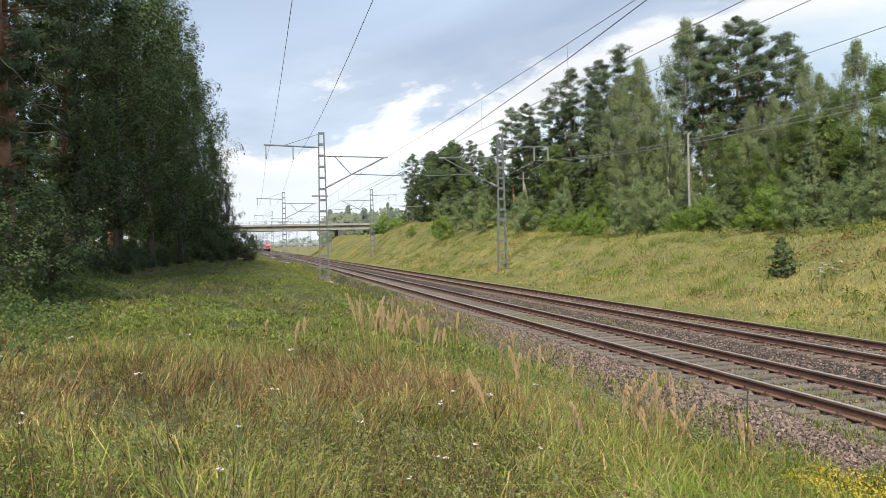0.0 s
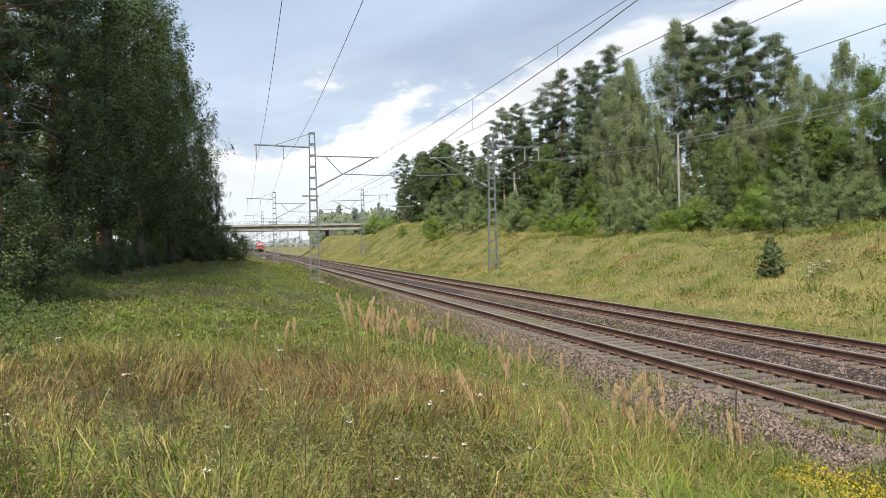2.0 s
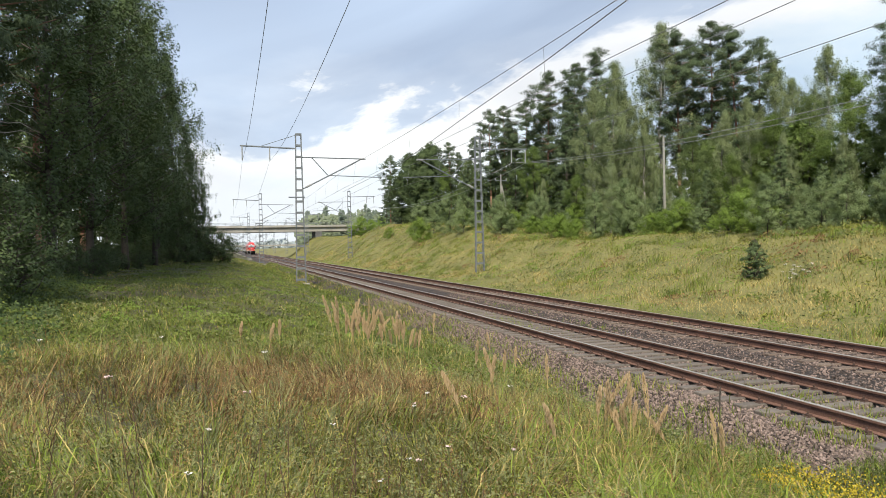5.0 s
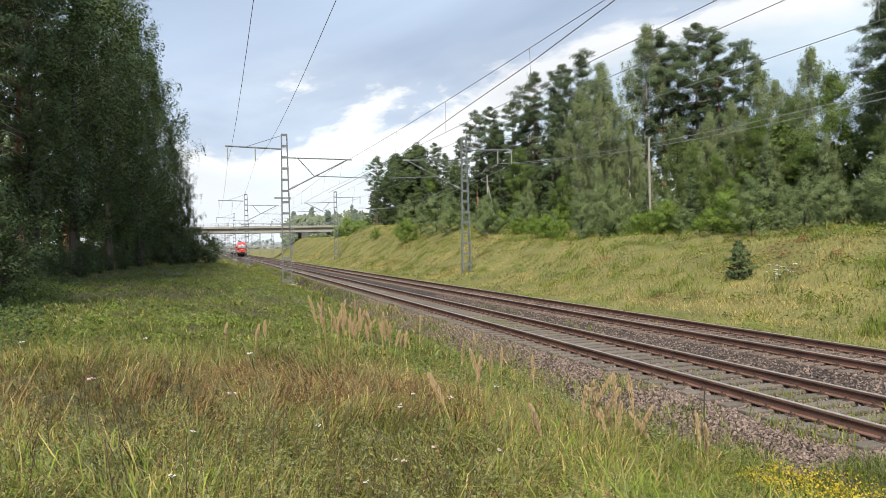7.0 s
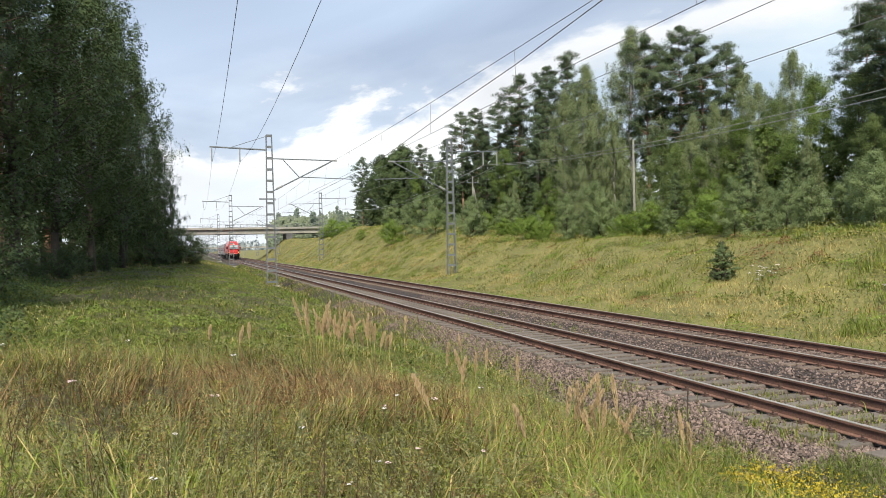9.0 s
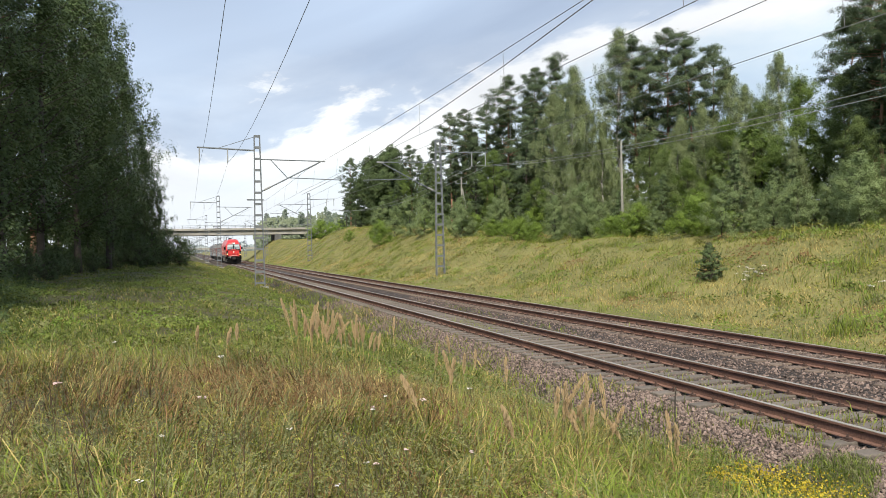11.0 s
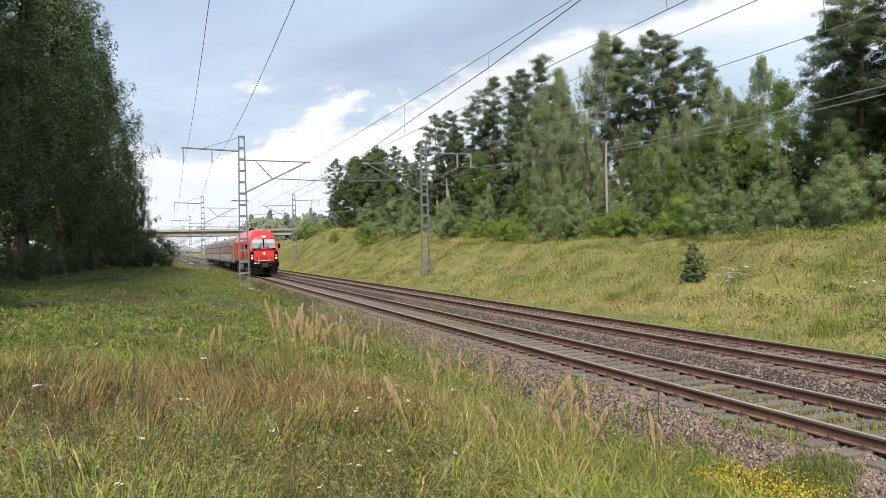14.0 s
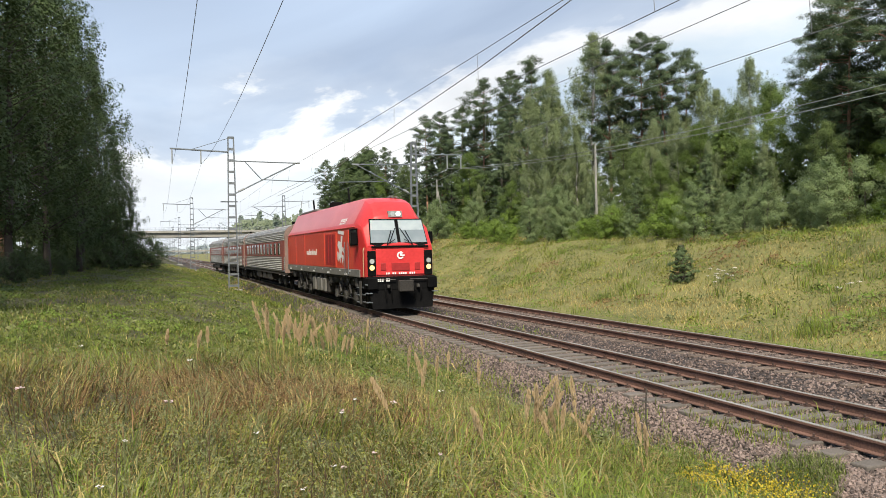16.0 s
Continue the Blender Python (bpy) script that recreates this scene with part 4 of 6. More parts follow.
    box(bm, -0.02, 0.17, -0.062, -0.058, 2.25, 2.31)
    box(bm, -0.02, 0.05, -0.062, -0.058, 2.31, 2.44)
    part("front_logo", bm, M["white"], e, "round white logo")
    # roof gear
    part("exhaust", boxes((-0.3, 0.3, 11.0, 11.7, 4.7, 5.15), bevel=0.05), M["black"], e, "black exhaust stack")
    part("roof_fan", boxes((-0.8, 0.8, 12.8, 17.6, 4.75, 4.87), bevel=0.03), M["loco_grey"], e)
    for y in (6.2, 14.8):
        part("antenna", bars([((-0.5, y, 4.7), (-0.5, y + 0.3, 5.5))], 0.05, 6), M["black"], e, "black roof antenna")
    part("horn", bars([((0.3, 2.4, 4.78), (0.3, 1.9, 4.80)), ((0.5, 2.4, 4.76), (0.5, 1.9, 4.78))], 0.05, 8), M["loco_grey"], e)
    build_bogie(e, 4.4, (-1.85, 0, 1.85), 2.5)
    build_bogie(e, 14.6, (-1.85, 0, 1.85), 2.5)
    part("floor_frame", boxes((-1.2, 1.2, 0.4, 18.8, 1.0, 1.45)), M["underframe"], e)
    return e


def coach_section(w, z0, zs, zt):
    pts = [(-w, z0), (-w, zs)]
    for k in range(1, 12):
        a = math.pi * k / 12
        pts.append((-w * math.cos(a), zs + (zt - zs) * math.sin(a) ** 0.75))
    return pts + [(w, zs), (w, z0)]


def build_coach():
    Lc = 23.6
    e = thing("passenger_coach", pose(TRACK_A, 450, 0), "silver ribbed passenger coach with faded red window band, behind the locomotive", "coach", "coaches of the train")
    part("body", prism(bmesh.new(), coach_section(1.5, 1.2, 3.55, 4.36), 0.35, Lc), M["silver"], e, "silver body and rounded roof", smooth=False)
    part("end_wall", prism(bmesh.new(), coach_section(1.515, 1.15, 3.56, 4.38), 0.25, 0.35), M["coach_end"], e, "dull brown end wall")
    part("end_wall", prism(bmesh.new(), coach_section(1.515, 1.15, 3.56, 4.38), Lc, Lc + 0.1), M["coach_end"], e)
    gw = part("gangway", boxes((-0.65, 0.65, -0.15, 0.25, 1.3, 3.6), bevel=0.08), M["black"], e, "black gangway bellows")
    for s in (-1, 1):
        for k in range(7):
            z = 1.32 + k * 0.13
            part("rib", bars([((s * 1.505, 0.4, z), (s * 1.505, Lc, z))], 0.032, 6), M["rib"], e)
        for k in (1, 2, 3, 4, 5):
            a = math.pi * k / 12
            part("roof_rib", bars([((-s * 1.5 * math.cos(a), 0.4, 3.55 + 0.81 * math.sin(a) ** 0.75), (-s * 1.5 * math.cos(a), Lc, 3.55 + 0.81 * math.sin(a) ** 0.75))], 0.022, 5), M["rib"], e)
        for k in range(4):
            z = 3.28 + k * 0.12
            part("rib", bars([((s * 1.505, 0.4, z), (s * 1.505, Lc, z))], 0.03, 6), M["rib"], e)
        bd = part("window_band", boxes((s * 1.512 - 0.015, s * 1.512 + 0.015, 0.4, Lc, 2.2, 3.2), bevel=0.006), M["coach_red"], e, "faded red window band")
        for k in range(11):
            y = 2.6 + k * 1.82
            wn = part("window", boxes((s * 1.525 - 0.02, s * 1.525 + 0.02, y - 0.5, y + 0.5, 2.3, 3.1), bevel=0.02), M["glass_dark"], bd, "dark coach window")
            part("curtain", boxes((s * 1.546 - 0.002, s * 1.546 + 0.002, y - 0.46, y - 0.2, 2.36, 3.04)), M["curtain"], wn, "pale curtain")
            part("mullion", boxes((s * 1.55 - 0.003, s * 1.55 + 0.003, y - 0.5, y + 0.5, 2.82, 2.86)), M["coach_red"], wn)
        for y in (1.15, Lc - 0.9):
            part("door", boxes((s * 1.52 - 0.015, s * 1.52 + 0.015, y - 0.4, y + 0.4, 1.3, 3.25), bevel=0.008), M["coach_red"], e, "red coach door")
        part("sole_bar", boxes((s * 1.4 - 0.06, s * 1.4 + 0.06, 0.3, Lc, 1.0, 1.2)), M["underframe"], e)
        for y0, y1 in ((7.2, 9.6), (10.4, 12.0), (13.0, 15.6)):
            part("battery_box", boxes((s * 1.15 - 0.25, s * 1.15 + 0.25, y0, y1, 0.5, 1.05), bevel=0.04), M["underframe"], e, "dark underfloor box")
    for y in (2.5, 8.0, 13.0, 18.0, 21.5):
        part("roof_vent", boxes((-0.2, 0.2, y - 0.25, y + 0.25, 4.34, 4.5), bevel=0.04), M["loco_grey"], e)
    part("stove_pipe", boxes((-0.75, -0.55, 1.7, 1.9, 4.1, 4.5)), M["black"], e)
    build_bogie(e, 3.4, (-1.2, 1.2), 1.75)
    build_bogie(e, Lc - 3.4, (-1.2, 1.2), 1.75)
    part("floor_frame", boxes((-1.2, 1.2, 0.4, Lc, 1.0, 1.3)), M["underframe"], e)
    return e


loco = build_loco()
coach = build_coach()
COACHES = [coach, copy_thing(coach, pose(TRACK_A, 480, 0)), copy_thing(coach, pose(TRACK_A, 510, 0))]
SPEED, STOP = 24.6, 29.2      # metres a second, and where the nose is at the end


def motions():
    times = [0.5 * i for i in range(33)]
    walk(loco, [(t, pose(TRACK_A, STOP + SPEED * (16 - t), 0)) for t in times])
    for k, c in enumerate(COACHES):
        walk(c, [(t, pose(TRACK_A, STOP + LOCO_L + 0.55 + 24.25 * k + SPEED * (16 - t), 0)) for t in times])


# ---- trees ----
def quads(name, centers, ax, ay, mats, index=None, parent=None):
    """Many leaves: rhombs with half axes ax and ay round their centres."""
    n = len(centers)
    v = np.empty((n, 4, 3))
    v[:, 0], v[:, 1], v[:, 2], v[:, 3] = centers - ay, centers + ax, centers + ay, centers - ax
    me = bpy.data.meshes.new(name)
    me.vertices.add(n * 4)
    me.vertices.foreach_set("co", v.ravel())
    me.loops.add(n * 4)
    me.loops.foreach_set("vertex_index", np.arange(n * 4, dtype=np.int32))
    me.polygons.add(n)
    me.polygons.foreach_set("loop_start", np.arange(0, n * 4, 4, dtype=np.int32))
    for m in mats:
        me.materials.append(m)
    if index is not None:
        me.polygons.foreach_set("material_index", index.astype(np.int32))
    me.update(calc_edges=True)
    ob = new(name, me)
    if parent is not None:
        ob.parent = parent
    return ob


def unit(rs, n):
    d = rs.normal(size=(n, 3))
    return d / np.linalg.norm(d, axis=1)[:, None]


def limb(bm, p, q, r0, r1, rs, n=4, wob=0.12, sides=6):
    p, q = Vector(p), Vector(q)
    last, lr = p, r0
    for i in range(1, n + 1):
        f = i / n
        c = p.lerp(q, f) + Vector(rs.normal(size=3)) * wob * (1 - f) * f * 2
        r = r0 + (r1 - r0) * f
        bar(bm, last, c, lr, sides, r)
        last, lr = c, r


def tree(kind, h, rad, base, seed, leaf, mat, bark, nclump, per, label, cat, droop=0.0, flat=1.0, top=0.5, sub=3, size=0.6):
    """A tapered trunk with limbs that end in clumps of leaves. base: height of the lowest limbs."""
    rs = np.random.RandomState(seed)
    t = thing(kind, pose(0, 0, 0), label, cat, "trees" if h > 6 else "shrubs")
    bm = bmesh.new()
    lean = Vector((rs.normal() * 0.03 * h, rs.normal() * 0.03 * h, 0))
    r0 = max(0.03, h * 0.0105)
    axis = lambda z: lean * (z / h) ** 2
    prev, pr = Vector((0, 0, -0.3)), r0 * 1.3
    for i in range(1, 9):
        z = h * 0.96 * i / 8
        c = axis(z) + Vector((rs.normal() * 0.06, rs.normal() * 0.06, z))
        r = r0 * (1 - 0.9 * i / 8)
        bar(bm, prev, c, pr, 7, r)
        prev, pr = c, r
    if kind == "forest_pine":
        # bare dead limbs on the lower trunk
        for i in range(18):
            dead = bmesh.new()
            z, a, d = rs.uniform(1.5, 9.5), rs.uniform(0, 6.28), rs.uniform(0.9, 2.4)
            mid = Vector((math.cos(a) * d * 0.6, math.sin(a) * d * 0.6, z + 0.12))
            limb(dead, (0, 0, z), mid, 0.026, 0.016, rs, 3, 0.12, 4)
            limb(dead, mid, (math.cos(a + 0.2) * d, math.sin(a + 0.2) * d, z - rs.uniform(0.1, 0.7)), 0.016, 0.005, rs, 3, 0.15, 4)
            part("dead_limb", dead, M["bark_dead"], t, "pale grey dead limb")
    C, O = [], []
    turn0 = rs.uniform(0, 6.28)
    for i in range(nclump):
        f = (i + rs.uniform(0, 1)) / nclump
        z = base + (h - base) * f ** 0.9
        g = (z - base) / (h - base)
        # outline: widest at 'top', drawn in at both ends
        env = math.sin(math.pi * min(1, max(0.02, g ** (math.log(0.5) / math.log(top))))) ** 0.7
        a = turn0 + i * 2.4 + rs.uniform(-1.1, 1.1)
        reach = rs.uniform(0.55, 1.12) if rs.uniform() < 0.75 else rs.uniform(0.1, 0.55)
        d = rad * env * reach
        p = axis(z) + Vector((math.cos(a) * d, math.sin(a) * d, z))
        zq = max(0.3, z - d * (0.55 if flat >= 1 else rs.uniform(-0.1, 0.5)))
        q = axis(zq) + Vector((0, 0, zq))
        limb(bm, q, p, max(0.012, r0 * (0.34 if flat < 1 else 0.28) * (1 - 0.6 * g)), 0.008, rs, 3, 0.18, 4)
        out = np.array(p - q)
        out = out / (np.linalg.norm(out) + 1e-6) + np.array([0, 0, 0.5])
        bs = size * rs.uniform(0.75, 1.3) * (0.55 + 0.45 * env)
        centre = np.array(q.lerp(p, 0.84))
        m = max(4, int(per * rs.uniform(0.75, 1.25) * (0.5 + 0.5 * env) / sub))
        for k in range(sub):
            # tufts round the outer part of the limb
            w = rs.normal(size=3)
            w *= rs.uniform(0.35, 1.0) / (np.linalg.norm(w) + 1e-6)
            c = np.array(q.lerp(p, rs.uniform(0.62, 1.04))) + w * bs * np.array([1, 1, 0.75 * flat * flat])
            cs = rs.uniform(0.4, 0.75) * size
            o = unit(rs, m) * (rs.uniform(0, 1, (m, 1)) ** 0.45) * cs * np.array([1, 1, 0.85 * flat])
            n0 = o / cs * 0.9
            if droop:
                hang = np.abs(rs.normal(size=m)) * droop * cs
                o[:, 2] -= hang
                o[:, :2] *= 1 / (1 + 0.5 * hang / cs)[:, None]
            C.append(c + o)
            O.append(n0 + 0.7 * (c - centre) / bs + 0.6 * out + np.array([0, 0, 0.25]))
    C, O = np.concatenate(C), np.concatenate(O)
    n = len(C)
    # leaves face outwards from their tuft, more or less
    nrm = O / (np.linalg.norm(O, axis=1)[:, None] + 1e-6) + 0.5 * unit(rs, n)
    nrm /= np.linalg.norm(nrm, axis=1)[:, None]
    ax = np.cross(nrm, unit(rs, n))
    ax /= np.linalg.norm(ax, axis=1)[:, None] + 1e-6
    ay = np.cross(nrm, ax)
    s = leaf * rs.uniform(0.6, 1.3, (n, 1))
    part("trunk", bm, bark, t, "", smooth=True)
    if flat < 1:
        ax, ay = ax * s * 0.24, ay * s * 1.0
    else:
        ax, ay = ax * s * 0.58, ay * s * 0.74
    quads("crown", C, ax, ay, [mat], parent=t)
    return t


def plant(proto, x, y, s=1.0, rz=0.0):
    m = pose(x, y, float(gz(x, y)) - 0.05, 0, 0, rz)
    c = copy_thing(proto, m)
    c.scale = (s, s, s)
    return c


def build_trees():
    birch = [tree("birch_tree", 18.5, 3.2, 2.2, 11 + i, 0.09, M["birch_leaf"], M["bark_birch"], 84, 560, "tall silver birch with drooping grey-green foliage", "birch", droop=1.25, top=0.4, sub=8, size=0.8) for i in range(2)]
    pine = [tree("pine_tree", 20.5, 3.7, 6.0, 31 + i, 0.125, M["pine_leaf"], M["bark_pine"], 60, 560, "tall Scots pine with dark flat needle clumps", "pine", flat=0.74, top=0.6, sub=9, size=0.88) for i in range(3)]
    alder = [tree("alder_tree", 13.5, 3.5, 0.8, 51 + i, 0.086, M["alder_leaf"] if i else M["aspen_leaf"], M["bark"], 60, 620, "dense green deciduous tree on the bank", "tree", top=0.45, sub=8, size=0.95) for i in range(2)]
    willow = [tree("willow_shrub", 4.2, 1.8, 0.2, 71 + i, 0.058, M["willow_leaf"], M["bark"], 36, 300, "grey-green willow shrub at the bank's top", "shrub", top=0.42, sub=7, size=0.46) for i in range(2)]
    bush = [tree("leafy_bush", 2.9, 1.9, 0.1, 81 + i, 0.07, M["bright_leaf"], M["bark"], 34, 280, "bright green leafy bush at the wood's edge", "bush", top=0.45, sub=7, size=0.5) for i in range(2)]
    spruce = [tree("young_spruce", 6.5, 1.5, 0.3, 91, 0.10, M["spruce_leaf"], M["bark"], 90, 100, "young conical spruce at the wood's edge", "spruce", flat=0.6, droop=0.3, top=0.2, sub=3, size=0.34)]
    fir = [tree("fir_tree", 15.0, 3.2, 0.6, 95 + i, 0.17, M["pine_leaf"], M["bark"], 74, 240, "dark dense conifer on the bank's top", "conifer", flat=0.6, droop=0.35, top=0.3, sub=6, size=0.72) for i in range(2)]
    deep = [tree("wood_tree", 12.0, 3.6, 0.6, 99 + i, 0.34, M["alder_leaf"] if i else M["forest_leaf"], M["bark"], 64, 32, "shaded tree deeper in the wood", "tree", top=0.45, sub=2, size=0.8) for i in range(2)]
    oak = [tree("broadleaf_tree", 13.5, 4.6, 0.5, 57, 0.19, M["forest_leaf"], M["bark"], 66, 520, "broad dark green deciduous tree above the bank", "tree", top=0.48, sub=7, size=1.2)]
    # (kind, x, y, scale, turn)
    right = [
        (pine[0], 32.6, 152.0, 0.72, 155), (oak[0], 34.2, 141.0, 1.0, 24), (oak[0], 33.6, 128.0, 0.92, 124), (oak[0], 36.5, 134.0, 1.05, 224), (fir[1], 37.1, 150.0, 0.85, 324), (pine[1], 36.4, 121.0, 0.66, 60), (alder[0], 33.9, 135.0, 0.67, 280), (fir[0], 38.0, 140.0, 0.77, 180),
        (alder[1], 34.6, 120.0, 0.64, 54), (fir[1], 39.0, 125.0, 0.83, 65), (alder[0], 35.1, 108.0, 0.69, 110), (fir[0], 38.8, 115.0, 0.90, 345),
        (pine[0], 35.2, 98.0, 0.75, 3), (pine[1], 39.7, 104.0, 0.83, 348), (fir[1], 35.6, 90.0, 0.77, 140), (pine[2], 39.6, 96.0, 0.83, 152),
        (pine[0], 41.1, 92.0, 0.98, 74), (alder[1], 35.7, 84.0, 0.70, 289), (pine[1], 43.7, 90.0, 1.02, 240), (pine[2], 44.4, 86.0, 1.07, 51),
        (fir[0], 38.0, 80.0, 0.86, 120), (birch[0], 37.6, 68.5, 0.93, 37), (birch[1], 38.2, 73.5, 0.82, 311), (birch[0], 42.0, 72.0, 0.81, 152),
        (birch[1], 42.9, 68.0, 1.14, 84), (birch[1], 37.9, 63.0, 0.52, 72), (pine[0], 43.8, 66.0, 0.96, 277), (pine[1], 46.2, 64.0, 0.98, 315),
        (pine[2], 47.7, 62.0, 0.95, 232), (pine[0], 52.3, 65.0, 0.93, 120), (pine[1], 48.6, 70.0, 0.94, 65), (birch[0], 52.3, 62.0, 0.90, 90),
        (birch[1], 50.4, 58.0, 0.74, 288), (alder[1], 49.3, 66.0, 0.99, 256), (birch[0], 38.1, 52.0, 0.54, 341), (birch[1], 39.5, 50.0, 0.56, 231),
        (alder[0], 36.4, 53.0, 0.60, 53), (alder[1], 40.2, 48.0, 0.65, 148), (birch[1], 48.9, 52.0, 0.85, 107), (alder[0], 41.4, 46.0, 0.74, 186),
        (alder[1], 40.8, 42.0, 0.80, 27), (pine[0], 37.2, 32.0, 0.68, 52), (pine[1], 38.0, 30.0, 0.68, 285), (alder[0], 41.0, 38.0, 0.77, 58),
        (alder[1], 40.3, 34.0, 0.62, 94), (pine[2], 43.3, 40.0, 0.73, 80), (alder[1], 35.0, 27.0, 0.46, 97), (alder[0], 31.2, 22.0, 0.52, 122),
        (pine[0], 38.7, 26.0, 0.64, 206), (oak[0], 42.0, 31.0, 0.85, 10), (oak[0], 40.5, 25.0, 0.7, 100), (pine[2], 36.4, 28.6, 0.7, 150),
        (fir[0], 44.0, 100.0, 1.12, 20), (fir[1], 46.0, 95.0, 1.2, 75), (fir[0], 47.5, 89.0, 1.25, 130), (fir[1], 42.0, 108.0, 1.0, 190), (fir[0], 44.5, 113.0, 1.0, 240),
        (pine[0], 38.6, 33.6, 0.72, 300), (fir[1], 42.5, 32.0, 0.85, 80),]
    for pr, x, y, s, r in right:
        plant(pr, x, y, s, r)
    shrubs = [
        (willow[0], 30.1, 53.0, 1.08, 182), (willow[1], 28.0, 75.0, 1.05, 20), (willow[0], 26.8, 104.0, 1.1, 60), (bush[1], 24.6, 96.0, 1.05, 200), (willow[1], 34.1, 56.0, 0.69, 6), (willow[0], 35.0, 45.0, 0.54, 240), (willow[1], 35.1, 41.0, 0.84, 91),
        (spruce[0], 37.0, 40.0, 0.62, 325), (willow[1], 35.5, 42.0, 0.63, 92), (spruce[0], 33.1, 70.0, 0.79, 10), (willow[0], 27.4, 92.0, 1.25, 227),
        (willow[1], 27.4, 86.0, 1.1, 6), (willow[0], 29.7, 80.0, 0.9, 173), (willow[1], 27.0, 98.0, 1.0, 14), (willow[0], 32.5, 27.0, 0.88, 212),
        (willow[1], 32.2, 29.0, 0.42, 349), (willow[0], 34.1, 33.0, 0.58, 333), (spruce[0], 36.3, 39.0, 0.57, 134),]
    for x, y, s in [(36.5, 100, 0.62), (34.5, 106, 0.55), (38, 88, 0.62), (40, 84, 0.7), (37, 112, 0.6), (34.5, 128, 0.62), (36, 134, 0.6), (33.5, 146, 0.6), (36, 143, 0.62), (33.5, 152, 0.62), (38, 158, 0.7), (37, 165, 0.8), (35, 168, 0.7), (33, 118, 0.45), (42, 96, 0.8), (44, 88, 0.85)]:
        plant(fir[int(y) % 2], x, y, s, y * 37)
    for pr, x, y, s, r in shrubs:
        plant(pr, x, y, s, r)
    rs = random.Random(3)
    # deeper wood behind the first rows
    for i in range(34):
        y = 18 + i * 4.2 + rs.uniform(-1, 1)
        plant(deep[i % 2], 50 + rs.uniform(-2, 6) - max(0, y - 90) * 0.08, y, rs.uniform(0.7, 0.95) * (1 if y < 110 else 0.8), rs.uniform(0, 360))
    for i in range(26):
        y = 24 + i * 3.0 + rs.uniform(-0.8, 0.8)
        plant(deep[i % 2], 40.5 + rs.uniform(-1.5, 4.5), y, rs.uniform(0.5, 0.7), rs.uniform(0, 360))
    for i in range(20):
        y = 100 + i * 3.0 + rs.uniform(-0.8, 0.8)
        plant(deep[i % 2], 40 + rs.uniform(-1.5, 6), y, rs.uniform(0.5, 0.75), rs.uniform(0, 360))
    for i in range(38):
        y = 22 + i * 2.1 + rs.uniform(-0.6, 0.6)
        plant(bush[i % 2] if rs.random() < 0.6 else willow[i % 2], 31.2 + rs.uniform(-0.8, 2.4) + 0.04 * max(0, 60 - y), y, rs.uniform(0.4, 0.85) * (1 if i % 2 else 0.8), rs.uniform(0, 360))
    plant(willow[0], 25.0, 101.0, 0.55, 40)
    # young trees that stand out of the shrub belt
    for k, (x, y, s) in enumerate(((33.0, 60.5, 0.34), (32.4, 57.0, 0.26), (33.6, 47.5, 0.36), (33.0, 43.6, 0.30), (34.4, 40.0, 0.33), (34.2, 35.2, 0.28), (34.0, 30.6, 0.34), (32.6, 66.5, 0.30), (32.2, 74.0, 0.3), (33.5, 53.0, 0.3))):
        plant((birch + alder)[k % 4], x, y, s * (1 if k % 4 < 2 else 1.3), 47 * k)
    for k, (x, y, s) in enumerate(((32.0, 45.0, 0.7), (32.3, 38.3, 0.8), (32.8, 34.0, 0.6), (31.9, 50.5, 0.6))):
        plant(spruce[0], x, y, s, 80 * k)
    for x, y, s in ((35.5, 206, 1.9), (38, 204, 1.6), (33.2, 204, 1.2), (40, 200, 1.8)):
        plant(bush[0], x, y, s, 90 * s)
    for x, y, s in ((25.0, 118, 0.6), (28.5, 112, 0.5), (27.2, 108, 0.7)):
        plant(bush[1], x, y, s, 70 * y)
    sap = tree("conifer_sapling", 1.75, 0.6, 0.02, 97, 0.05, M["spruce_leaf"], M["bark"], 80, 110, "small lone dark conifer sapling on the grassy bank", "sapling", flat=0.7, droop=0.2, top=0.32, sub=3, size=0.17)
    sap.matrix_basis = pose(22.7, 28.5, float(gz(22.7, 28.5)) - 0.03)
    for i in range(30):
        y = 27 + i * 1.9 + rs.uniform(-0.7, 0.7)
        plant((bush + willow)[rs.choice((0, 1, 2, 3, 2, 3))], 30.2 + rs.uniform(-1.6, 1.0) + 0.05 * max(0, 45 - y), y, rs.uniform(0.35, 0.95), rs.uniform(0, 360))
    # wood beside the meadow; its shade is put into dark leaf and bark colours
    fb = [tree("forest_birch", 21.0, 4.45, 2.8, 111 + i, 0.10, M["forest_leaf"], M["bark"], 100, 330, "tall birch with shade-darkened leaves at the edge of the wood", "birch", droop=1.3, top=0.42, sub=7, size=0.8) for i in range(3)]
    fp = [tree("forest_pine", 22.0, 3.2, 3.0, 131 + i, 0.12, M["pine_leaf"], M["bark_pine"], 56, 400, "dark forest pine with bare lower limbs", "pine", flat=0.72, top=0.55, sub=8, size=0.7) for i in range(2)]
    fbu = [tree("forest_bush", 2.6, 1.5, 0.1, 151 + i, 0.05, M["forest_leaf"], M["bark"], 62, 95, "leafy green bush at the wood's foot", "bush", top=0.5, sub=3, size=0.34) for i in range(2)]
